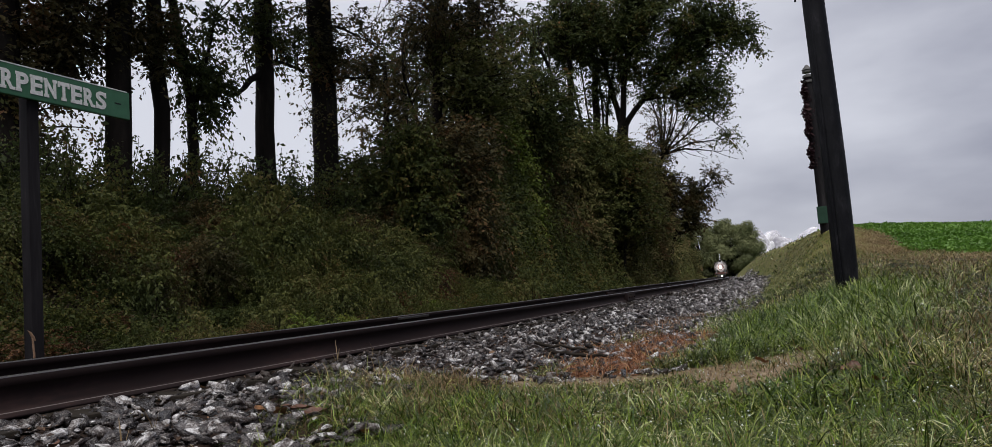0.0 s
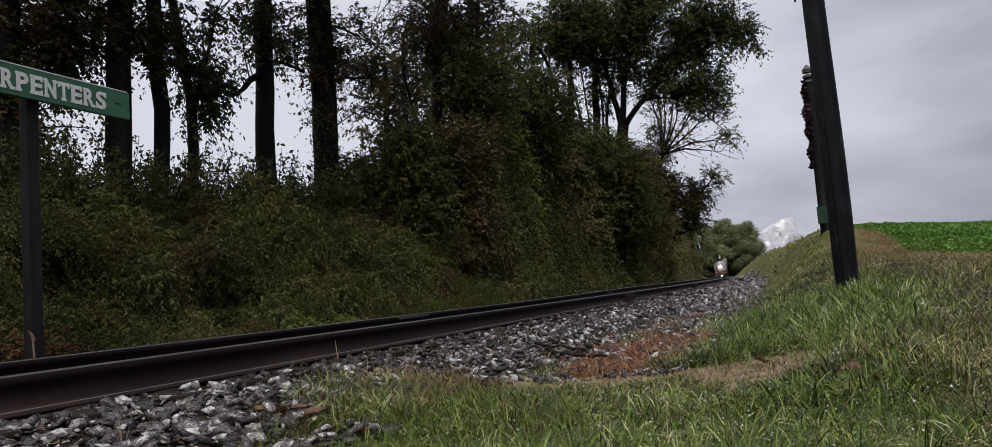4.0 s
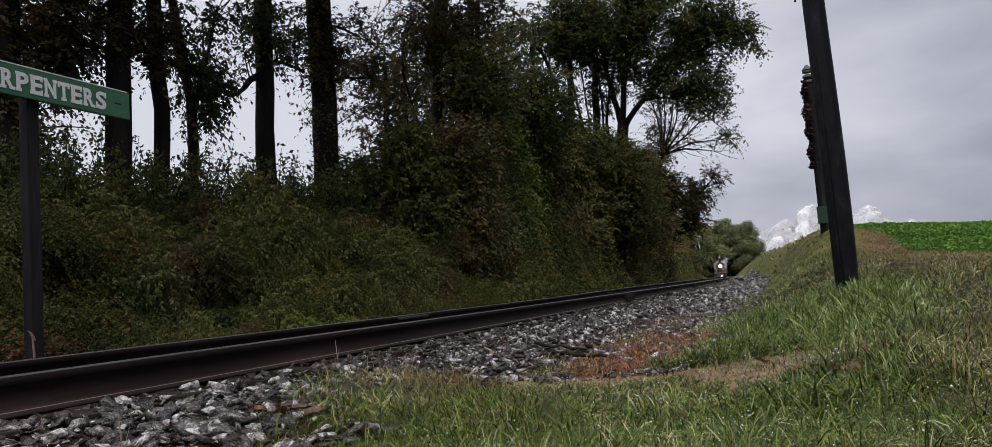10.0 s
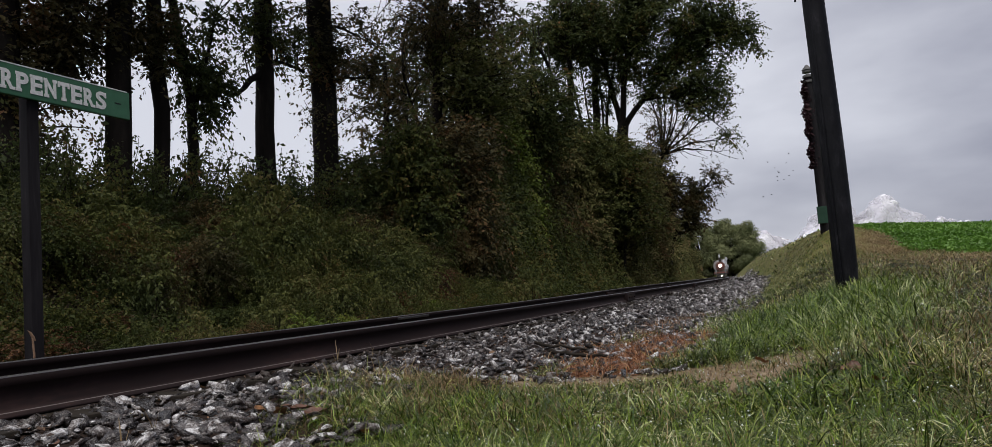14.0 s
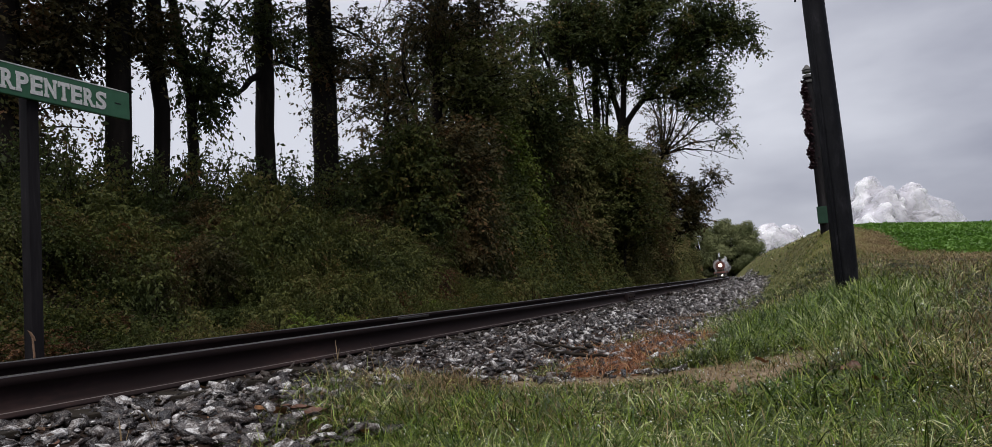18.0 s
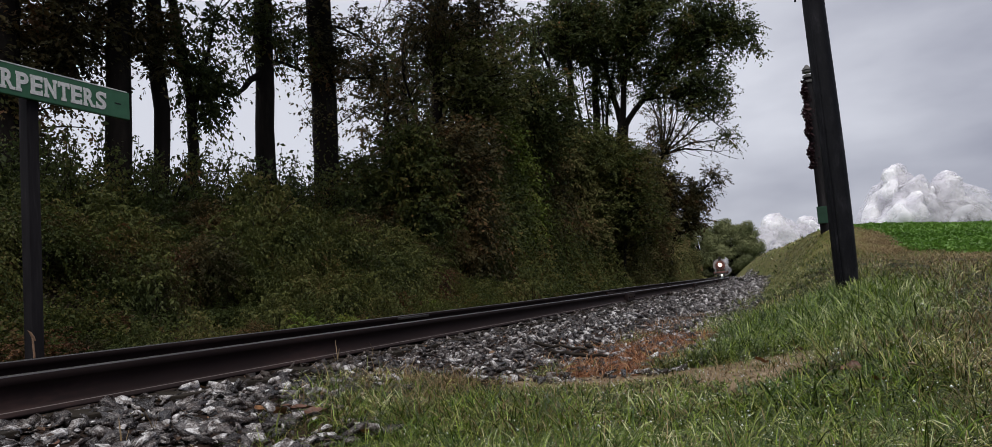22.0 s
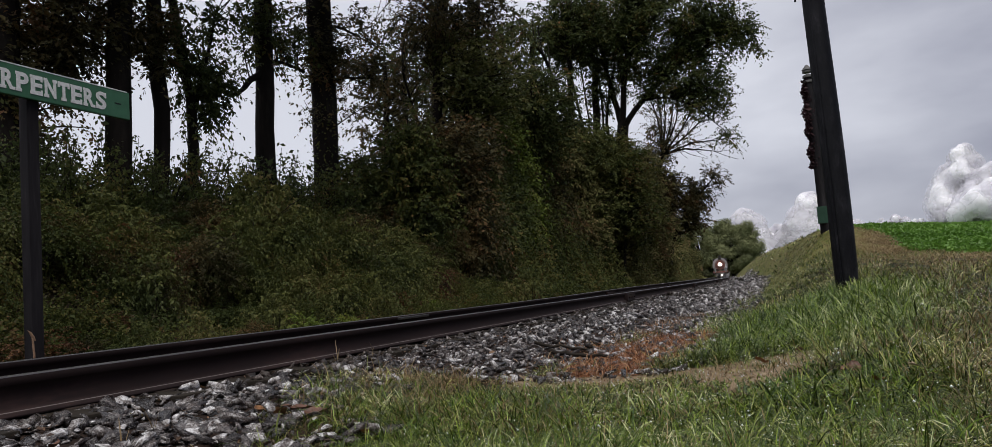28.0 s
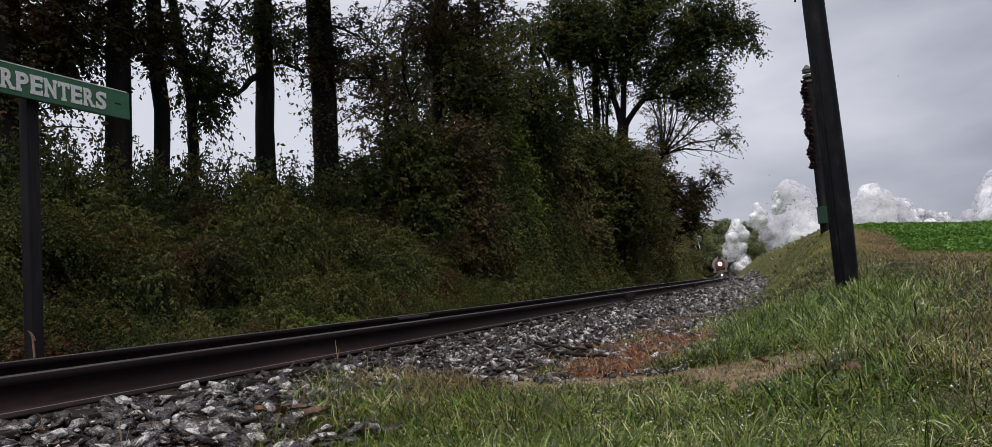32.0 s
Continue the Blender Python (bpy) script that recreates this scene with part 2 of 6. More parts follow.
M_RAIL = surface("rail_rust", [(0.2, (0.011, 0.006, 0.0058)), (0.6, (0.020, 0.0115, 0.011)), (0.9, (0.05, 0.028, 0.025))], 3.0, 0.8, 0.0, bump=0.12, fine=45, stretch=(1, 0.25, 1), dist=0.004, spec=0.2)
# thin paler line along each side of the rail foot
M_RAILEDGE = surface("rail_foot_pale", [(0.2, (0.09, 0.075, 0.07)), (0.8, (0.22, 0.19, 0.18))], 4.0, 0.6, 0.0, bump=0.1, fine=40, stretch=(1, 0.2, 1), dist=0.003, spec=0.4)
M_RAILTOP = surface("rail_head_wet", [(0.2, (0.10, 0.095, 0.09)), (0.8, (0.22, 0.21, 0.20))], 4.0, 0.32, 0.9, bump=0.05, fine=60, stretch=(1, 0.1, 1), rough_var=0.1, dist=0.002)
M_TIE = surface("creosoted_timber", [(0.2, (0.012, 0.010, 0.008)), (0.6, (0.03, 0.024, 0.018)), (0.9, (0.06, 0.05, 0.04))], 5.0, 0.85, bump=0.5, fine=30, stretch=(0.15, 1, 1), spec=0.12)
M_POLE = surface("tarred_pole", [(0.3, (0.004, 0.004, 0.0055)), (0.55, (0.009, 0.009, 0.011)), (0.72, (0.022, 0.021, 0.025)), (0.9, (0.10, 0.095, 0.10))], 9.0, 0.5, bump=0.8, fine=60, stretch=(1, 1, 0.4), dist=0.012, spec=0.18)
M_POST = surface("sign_post_wood", [(0.25, (0.009, 0.0075, 0.009)), (0.55, (0.021, 0.019, 0.021)), (0.85, (0.06, 0.055, 0.056))], 5.0, 0.75, bump=0.4, fine=40, stretch=(1, 1, 0.1), dist=0.008, spec=0.12)
M_SIGN = surface("sign_green_paint", [(0.2, (0.026, 0.10, 0.048)), (0.6, (0.036, 0.135, 0.066)), (0.9, (0.06, 0.17, 0.095))], 6.0, 0.45, bump=0.06, fine=50, dist=0.003)
M_BOX = surface("dark_green_paint", [(0.2, (0.007, 0.04, 0.02)), (0.8, (0.014, 0.06, 0.032))], 5.0, 0.7, bump=0.05, fine=50, dist=0.003)
M_SIGNWHITE = surface("sign_white_paint", [(0.3, (0.58, 0.58, 0.57)), (0.7, (0.82, 0.82, 0.81))], 25.0, 0.5, bump=0.05, fine=120, dist=0.002)
M_BARK = surface("dark_bark", [(0.25, (0.006, 0.005, 0.004)), (0.55, (0.015, 0.012, 0.010)), (0.85, (0.035, 0.03, 0.024))], 3.0, 0.9, bump=1.0, fine=16, stretch=(1, 1, 0.22), dist=0.03, spec=0.12)
M_TWIG = surface("twig_bark", [(0.2, (0.012, 0.010, 0.008)), (0.8, (0.03, 0.025, 0.02))], 5.0, 0.9, bump=0.3, fine=30, spec=0.12)
M_LEAF_TREE = foliage("tree_leaves", [(0.0, (0.028, 0.040, 0.014)), (0.4, (0.051, 0.068, 0.022)), (0.72, (0.084, 0.095, 0.026)), (0.9, (0.133, 0.110, 0.033)), (1.0, (0.169, 0.087, 0.036))], spec=0.12, through_light=0.32)
M_LEAF_OAK = foliage("autumn_leaves", [(0.0, (0.029, 0.029, 0.012)), (0.4, (0.057, 0.052, 0.021)), (0.7, (0.102, 0.078, 0.030)), (1.0, (0.159, 0.075, 0.035))], spec=0.12, through_light=0.32)
M_LEAF_SHRUB = foliage("shrub_leaves", [(0.0, (0.019, 0.027, 0.009)), (0.35, (0.043, 0.056, 0.016)), (0.65, (0.078, 0.088, 0.022)), (0.85, (0.120, 0.098, 0.029)), (1.0, (0.150, 0.075, 0.036))], spec=0.1, through_light=0.32)
M_LEAF_LIME = foliage("yellow_green_leaves", [(0.0, (0.05, 0.08, 0.012)), (0.5, (0.10, 0.14, 0.02)), (1.0, (0.17, 0.18, 0.03))])
M_LEAF_FRESH = foliage("fresh_bank_leaves", [(0.0, (0.034, 0.047, 0.015)), (0.4, (0.080, 0.094, 0.027)), (0.75, (0.134, 0.136, 0.040)), (1.0, (0.182, 0.132, 0.057))], spec=0.15, through_light=0.32)
M_LEAF_RUST = foliage("rusty_leaves", [(0.0, (0.05, 0.022, 0.012)), (0.5, (0.10, 0.045, 0.02)), (1.0, (0.16, 0.08, 0.03))])
# haze over the distance is put into this paler leaf colour
M_LEAF_FAR = foliage("haze_paled_leaves", [(0.0, (0.132, 0.149, 0.074)), (0.5, (0.201, 0.218, 0.108)), (1.0, (0.287, 0.299, 0.156))], spec=0.0, scale=0.25)
M_VINE = foliage("red_vine_leaves", [(0.0, (0.02, 0.010, 0.014)), (0.5, (0.045, 0.018, 0.024)), (1.0, (0.075, 0.035, 0.032))])
M_GRASS = foliage("wet_grass", [(0.0, (0.013, 0.024, 0.004)), (0.35, (0.045, 0.065, 0.007)), (0.66, (0.107, 0.135, 0.016)), (0.88, (0.327, 0.351, 0.077)), (1.0, (0.692, 0.637, 0.370))], 0.3, 0.12, 0.3, 1.6, own=0.95, patchy=0.9)
M_FRESHGRASS = foliage("fresh_grass", [(0.0, (0.013, 0.032, 0.005)), (0.35, (0.046, 0.086, 0.005)), (0.66, (0.116, 0.180, 0.012)), (0.88, (0.305, 0.393, 0.060)), (1.0, (0.669, 0.678, 0.421))], 0.3, 0.12, 0.3, 1.6, own=0.95, patchy=0.9)
M_DRYGRASS = foliage("dry_grass", [(0.0, (0.120, 0.078, 0.038)), (0.5, (0.258, 0.175, 0.085)), (1.0, (0.460, 0.350, 0.207))], 0.5, 0.3, 0.3, 1.6, own=0.95, patchy=0.9)
M_DEADGRASS = foliage("matted_dead_grass", [(0.0, (0.045, 0.030, 0.014)), (0.5, (0.125, 0.085, 0.038)), (1.0, (0.27, 0.20, 0.11))], 0.5, 0.2, 0.3, 1.6, own=0.95, patchy=0.9)
M_RUSTGRASS = foliage("rust_brown_grass", [(0.0, (0.09, 0.038, 0.02)), (0.45, (0.25, 0.10, 0.045)), (0.75, (0.42, 0.19, 0.085)), (1.0, (0.66, 0.47, 0.29))], 0.6, 0.3, 0.3, 2.0, own=0.95, patchy=0.9)
M_LITTER = foliage("leaf_litter", [(0.0, (0.03, 0.016, 0.010)), (0.6, (0.085, 0.045, 0.025)), (1.0, (0.20, 0.11, 0.055))], 0.5, 0.1, 0.4, own=0.95, patchy=0.9)
M_CROP = foliage("crop_leaves", [(0.0, (0.065, 0.14, 0.016)), (0.5, (0.12, 0.25, 0.032)), (1.0, (0.22, 0.38, 0.07))], 0.4, 0.35, 0.4, 0.4)


# ================= ground =================
def axis(parts):
    out = []
    for a, b, s in parts:
        out += list(np.arange(a, b, s))
    return np.array(out + [parts[-1][1]])


def build_ground():
    """One sheet; its lines follow the track."""
    ds = axis([(-700, -100, 60), (-100, -30, 10), (-30, -12, 2), (-12, -1.5, 0.35), (-1.5, 1.5, 0.5), (1.5, 6, 0.15), (6, 14, 0.4), (14, 30, 1.2), (30, 110, 5), (110, 700, 50)])
    ys = axis([(-400, -60, 34), (-60, -10, 5), (-10, -1, 1), (-1, 9, 0.16), (9, 20, 0.5), (20, 60, 1.3), (60, 220, 4), (220, 400, 15), (400, 1600, 100)])
    D, Y = np.meshgrid(ds, ys)
    X = track_x(Y) + D
    Z = ground_z(X, Y)
    n, k = D.shape
    V = np.stack([X, Y, Z], -1).reshape(-1, 3)
    i, j = np.meshgrid(np.arange(n - 1), np.arange(k - 1), indexing="ij")
    F = np.stack([i * k + j, i * k + j + 1, (i + 1) * k + j + 1, (i + 1) * k + j], -1).reshape(-1, 4)
    dc, yc = D[:-1, :-1].ravel(), Y[:-1, :-1].ravel()
    slot = np.zeros(len(F), int)
    slot[dc > 2.6] = 1
    slot[(dc > 4.5) & (yc > 14)] = 3
    slot[(dc > 2.9) & (yc > 17)] = 3
    slot[(dc < -2.7) & (yc > 120)] = 3
    slot[(dc > FIELD_D(yc)) & (yc > 12)] = 2
    slot[np.abs(dc) < 2.7] = 4
    xc = X[:-1, :-1].ravel()
    slot[((xc + 0.33) / 0.45) ** 2 + ((yc - 4.2) / 0.8) ** 2 < 1] = 5
    slot[((xc + 1.2) / 0.9) ** 2 + ((yc - 4.5) / 0.32) ** 2 < 1] = 5
    slot[((xc + 1.25) / 0.6) ** 2 + ((yc - 5.9) / 1.5) ** 2 < 1] = 5
    me = mesh_from("ground", V, F, [M_SOIL, M_TURF, M_FIELD, M_DRYLAND, M_BALLASTBED, M_DIRT], slot, True)
    return tagged(new("ground", me), "rolling ground with railway cutting, grassy verge and crop field", "ground", kind="structure")


def FIELD_D(y):
    return np.interp(y, [0, 17.6, 18.2, 19.5, 23, 26.5, 60, 200], [14.0, 12.0, 7.7, 6.7, 6.7, 6.4, 6.6, 8.0])


build_ground()


# ================= railway =================
def rail_profile():
    half = [(0.076, -0.185), (0.076, -0.174), (0.045, -0.1622), (0.039, -0.1595), (0.012, -0.145), (0.009, -0.10), (0.010, -0.060), (0.030, -0.046), (0.037, -0.040), (0.037, -0.007), (0.033, -0.001), (0.018, 0.0)]
    return half + [(-x, z) for x, z in reversed(half)]


def build_rail(offset, label):
    ys = axis([(-30, -6, 4), (-6, 80, 1.0), (80, 330, 5)])
    prof = np.array(rail_profile())
    k = len(prof)
    slope = np.gradient(track_x(ys), ys)
    nx, ny = 1 / np.sqrt(1 + slope ** 2), -slope / np.sqrt(1 + slope ** 2)
    V = np.stack([(track_x(ys) + nx * offset)[:, None] + nx[:, None] * prof[:, 0], (ys + ny * offset)[:, None] + ny[:, None] * prof[:, 0], (track_z(ys) + (0.045 if offset < 0 else 0.0) * smooth((ys - 12) / 14))[:, None] + prof[:, 1]], -1).reshape(-1, 3)
    i, j = np.meshgrid(np.arange(len(ys) - 1), np.arange(k), indexing="ij")
    j2 = (j + 1) % k
    F = np.stack([i * k + j, (i + 1) * k + j, (i + 1) * k + j2, i * k + j2], -1).reshape(-1, 4)
    jj = j.ravel()
    slot = ((jj >= 9) & (jj <= 13)).astype(int)
    slot[(jj == 2) | (jj == 20)] = 2
    ob = new("rail", mesh_from("rail", V, F, [M_RAIL, M_RAILTOP, M_RAILEDGE], slot))
    return tagged(ob, label, "rail", "rails of the track", "structure")


def along(d, y, z=0.0):
    """Pose on the track, d right of its middle, turned with it."""
    s = (track_x(y + 0.5) - track_x(y - 0.5))
    c = 1 / math.sqrt(1 + s * s)
    return pose(track_x(y) + d * c, y - d * s * c, float(track_z(y)) + z, 0, 0, -math.degrees(math.atan(s)))


rail_near = build_rail(0.7545, "dark rusty steel rail with wet worn head")
rail_far = build_rail(-0.7545, "dark rusty steel rail with wet worn head")


def joint_bar(d, y, side, rail):
    ob = part("joint_bar", bm_box(0.075, 0.76, 0.14, (side * 0.05, 0, -0.10), 0.010), M_RAIL, rail, "rusty bolted joint bar")
    ob.matrix_basis = along(d, y)
    for k in range(4):
        b = part("bolt", bm_tube(0.016, 0.016, 0.03, (side * 0.095, -0.255 + k * 0.17, -0.10), "X", 6), M_RAIL, ob)


for d, rail in ((0.7545, rail_near), (-0.7545, rail_far)):
    for y in ((15.7, 27.6, 39.5) if d > 0 else (20.7, 32.6)):
        joint_bar(d, y, 1, rail)


def bright_strip(y):
    """Bright metal strip added on the far rail's inner side for a pale streak."""
    ob = part("guard_bar", bm_box(0.05, 0.8, 0.03, (0.065, 0, -0.034), 0.006), M_RAILTOP, rail_far, "bright metal strip beside the rail head")
    ob.matrix_basis = along(-0.7545, y)


bright_strip(9.08)


def build_ties():
    me = None
    for k in range(90):
        y = -4 + 0.55 * k
        if me is None:
            bm = bm_box(2.35, 0.22, 0.17, (0, 0, -0.276), 0.012)
            ob = part("tie", bm, M_TIE)
            me = ob.data
        else:
            ob = new("tie", me)
        ob.matrix_basis = along(random.uniform(-0.04, 0.04), y) @ pose(0, 0, 0, 0, 0, random.uniform(-1, 1))
        tagged(ob, "dark creosoted timber railway tie in ballast", "railway tie", "ties of the track")


build_ties()


# ================= name sign =================
def build_sign():
    X = -7.0
    y0, y1 = 4.30, 6.51
    sign = thing("station_sign", X, 5.36, float(ground_z(X, 5.36)), "green station name board with white letters on dark wooden post", "sign", rz=0)
    gz = float(ground_z(X, 5.36))
    zb, zt = 2.455, 2.765
    part("post", bm_box(0.115, 0.125, zt - gz + 0.43, (-0.085, 0, (zt - gz + 0.43) / 2 - 0.4), 0.008), M_POST, sign, "dark weathered square wooden post")
    L = y1 - y0
    board = part("board", bm_box(0.05, L, zt - zb, (0, (y0 + y1) / 2 - 5.36, (zt + zb) / 2 - gz), 0.010), M_SIGN, sign, "green painted board with chamfered ends")
    part("edge_strip", bm_box(0.058, L - 0.06, 0.012, (0, (y0 + y1) / 2 - 5.36, zt - gz + 0.003), 0.002), M_SIGNWHITE, sign, "pale worn top edge")
    part("maker_mark", bm_box(0.004, 0.085, 0.012, (0.0265, 6.35 - 5.36, 2.615 - gz), 0.001), M_POST, board, "small dark bar of faded writing")
    text = "CARPENTERS"
    cap, wide, pitch = 0.195, 0.128, 0.1515
    for k, ch in enumerate(text):
        cu = bpy.data.curves.new("letter", "FONT")
        cu.body, cu.size, cu.extrude, cu.offset = ch, 0.3, 0.002, 0.010
        tmp = new("letter", cu)
        bpy.context.view_layer.update()
        me = bpy.data.meshes.new_from_object(tmp.evaluated_get(bpy.context.evaluated_depsgraph_get()))
        bpy.data.objects.remove(tmp)
        lo = [min(v.co[q] for v in me.vertices) for q in (0, 1)]
        hi = [max(v.co[q] for v in me.vertices) for q in (0, 1)]
        for v in me.vertices:
            v.co.x = (v.co.x - lo[0]) / (hi[0] - lo[0]) * wide
            v.co.y = (v.co.y - lo[1]) / (hi[1] - lo[1]) * cap
        bm = bmesh.new()
        bm.from_mesh(me)
        t = 0.030
        slabs = {"R": [(-0.008, 0, 0.056, t), (0.092, 0, 0.046, t), (-0.008, cap - t, 0.04, t)], "P": [(-0.008, 0, 0.062, t), (-0.008, cap - t, 0.04, t)], "E": [(-0.008, 0, 0.03, t), (-0.008, cap - t, 0.03, t), (wide - 0.022, 0, 0.022, 0.055), (wide - 0.022, cap - 0.055, 0.022, 0.055)],
                 "N": [(-0.010, 0, 0.056, t), (-0.010, cap - t, 0.04, t), (0.090, cap - t, 0.048, t)], "T": [(0.034, 0, 0.060, t), (-0.004, cap - 0.06, 0.022, 0.06), (wide - 0.018, cap - 0.06, 0.022, 0.06)], "A": [(-0.012, 0, 0.048, t), (wide - 0.036, 0, 0.048, t)], "S": [(-0.002, 0.004, 0.02, 0.06), (wide - 0.018, cap - 0.064, 0.02, 0.06)], "C": [(wide - 0.018, cap - 0.068, 0.02, 0.066)]}
        for x0, y0s, sx, sy in slabs[ch]:
            bmesh.ops.create_cube(bm, size=1.0, matrix=Matrix.Translation((x0 + sx / 2, y0s + sy / 2, 0.0003)) @ Matrix.Diagonal((sx, sy, 0.0046, 1)))
        ob = part("letter", bm, M_SIGNWHITE, board, "white painted slab letter " + ch)
        ob.matrix_basis = pose(0.0285, 6.19 - wide - pitch * (9 - k) - 5.36, (zt + zb) / 2 - gz - cap / 2 - 0.004, 90, 0, 90)


build_sign()


# ================= poles =================
def build_pole():
    x, y = 0.292, 9.05
    z = float(ground_z(x, y))
    p = thing("utility_pole", x, y, z, "thick black tarred wooden pole leaning in long grass", "utility pole")
    hts = np.linspace(-0.4, 7.5, 24)
    pts = np.stack([0.012 * np.sin(hts * 1.3), 0.01 * np.cos(hts * 0.9), hts], -1)
    V, F = sweep(pts, 0.124 - 0.003 * np.clip(hts, 0, 9) - 0.016 * np.exp(-((hts + 0.1) / 0.28) ** 2), 20)
    mpart("shaft", V, F, M_POLE, p, "tarred round timber", True)
    V, F = sweep(np.stack([0.0 * hts - 0.05, 0 * hts - 0.118 + 0.003 * np.clip(hts, 0, 9), hts], -1), 0.009 + 0 * hts, 8)
    mpart("conduit", V, F, M_POLE, p, "black cable conduit strapped on", True)
    arm = part("hanging_bracket", bm_box(0.02, 0.02, 0.3, (-0.19, 0, 3.36), 0.004), M_POLE, p, "dark iron bracket")
    part("bracket_stub", bm_box(0.14, 0.02, 0.02, (-0.13, 0, 3.50), 0.003), M_POLE, p)
    return p


build_pole()


def build_vine_pole():
    rng = np.random.default_rng(5)
    x, y = 0.375, 24.0
    z = float(ground_z(x, y))
    p = thing("vine_pole", x, y, z, "old grey pole overgrown with dark red creeper", "utility pole")
    top = 6.0 - z
    V, F = sweep([(0, 0, h) for h in np.linspace(-0.5, top - 0.25, 12)], np.linspace(0.13, 0.11, 12), 14)
    mpart("shaft", V, F, M_POST, p, "weathered grey timber", True)
    for k, (h, r) in enumerate(((top - 0.45, 0.15), (top - 0.3, 0.15), (top - 0.15, 0.14))):
        part("ring", bm_tube(r, r * 0.92, 0.07, (0, 0, h), "Z", 18, 0.008), M_GALV, p, "pale weathered ring")
    part("cap", bm_tube(0.15, 0.03, 0.15, (0, 0, top - 0.03), "Z", 18), M_GALV, p, "pale conical cap")
    n = 2400
    h = rng.uniform(1.85, top - 0.4, n)
    a = rng.normal(math.pi, 0.7, n)
    r = np.abs(0.09 + 0.13 * rng.random(n) * (1 + 0.2 * np.sin(h * 4.3) + 0.35 * np.sin(h * 11 + 1)))
    C = np.stack([r * np.cos(a), r * np.sin(a) * 0.8, h], -1)
    V, F = leaves(rng, C, 0.075)
    mpart("creeper", V, F, M_VINE, p, "dark red creeper leaves")
    box = part("sign_box", bm_box(0.29, 0.10, 0.48, (-0.02, -0.22, 1.66 - z), 0.012), M_BOX, p, "small green metal plate box")
    part("bracket", bm_box(0.06, 0.2, 0.05, (-0.02, -0.12, 1.66 - z), 0.004), M_POST, p)


M_GALV = surface("weathered_metal", [(0.2, (0.06, 0.06, 0.06)), (0.8, (0.16, 0.155, 0.15))], 5, 0.65, 0.2, bump=0.1, fine=40)
build_vine_pole()


# ================= trees =================
def branch(rng, start, direction, length, r0, r1, wob=0.12, up=0.0, n=7):
    P = [np.array(start, float)]
    d = np.array(direction, float)
    d /= np.linalg.norm(d)
    for k in range(n):
        d = d + rng.normal(size=3) * wob
        d[2] += up
        d /= np.linalg.norm(d)
        P.append(P[-1] + d * length / n)
    return np.array(P), np.linspace(r0, r1, n + 1)


def twig_leaves(rng, P, D, L, n, size, sag=0.3, droop=0.35, ratio=0.52, bias=(0.34, -0.25, 0.6)):
    """Leaves set alternately along thin sagging twigs that start at P and run along D: verts and faces."""
    m = len(P)
    D = D / (np.linalg.norm(D, axis=1)[:, None] + 1e-9)
    t = (np.arange(n)[None, :] + rng.random((m, n))) / n
    C = P[:, None] + D[:, None] * (L[:, None] * t)[..., None]
    C[..., 2] -= sag * L[:, None] * t ** 2
    T = np.repeat(D[:, None], n, 1)
    T[..., 2] -= 2 * sag * t
    side = np.cross(D, np.array([0.02, 0.03, 1.0]))
    side /= np.linalg.norm(side, axis=1)[:, None] + 1e-9
    sign = np.where(np.arange(n) % 2, 1.0, -1.0)[None, :, None]
    A = T * 0.55 + side[:, None] * sign * 0.8 + rng.normal(size=(m, n, 3)) * 0.38
    A[..., 2] -= droop
    A /= np.linalg.norm(A, axis=2)[..., None] + 1e-9
    N = np.array(bias) + rng.normal(size=(m, n, 3)) * 0.5
    N -= A * np.sum(A * N, axis=2)[..., None]
    N /= np.linalg.norm(N, axis=2)[..., None] + 1e-9
    S = np.cross(A, N)
    s = size * np.exp(rng.normal(size=(m, n)) * 0.28)[..., None]
    mid, w = C + A * s * 0.45, s * ratio * 0.5
    V = np.stack([C, mid + S * w + N * w * 0.3, C + A * s - N * s * 0.08, mid - S * w + N * w * 0.3], 2).reshape(-1, 3)
    k = np.arange(m * n)[:, None] * 4
    return V, np.concatenate([k + np.array([[0, 1, 2]]), k + np.array([[0, 2, 3]])])


def curve(points, n):
    """A smooth line through a few points."""
    P = np.asarray(points, float)
    d = np.concatenate([[0], np.cumsum(np.linalg.norm(np.diff(P, axis=0), axis=1))])
    s = np.linspace(0, d[-1], n * 4)
    Q = np.stack([np.interp(s, d, P[:, k]) for k in range(3)], -1)
    for k in range(3):
        w = max(len(Q) // 14, 1)
        pad = np.concatenate([np.repeat(Q[:1], w, 0), Q, np.repeat(Q[-1:], w, 0)])
        Q2 = sum(pad[j:j + len(Q)] for j in range(2 * w + 1)) / (2 * w + 1)
        Q2[0], Q2[-1] = Q[0], Q[-1]
        Q = Q2
    return Q[np.linspace(0, len(Q) - 1, n).astype(int)]


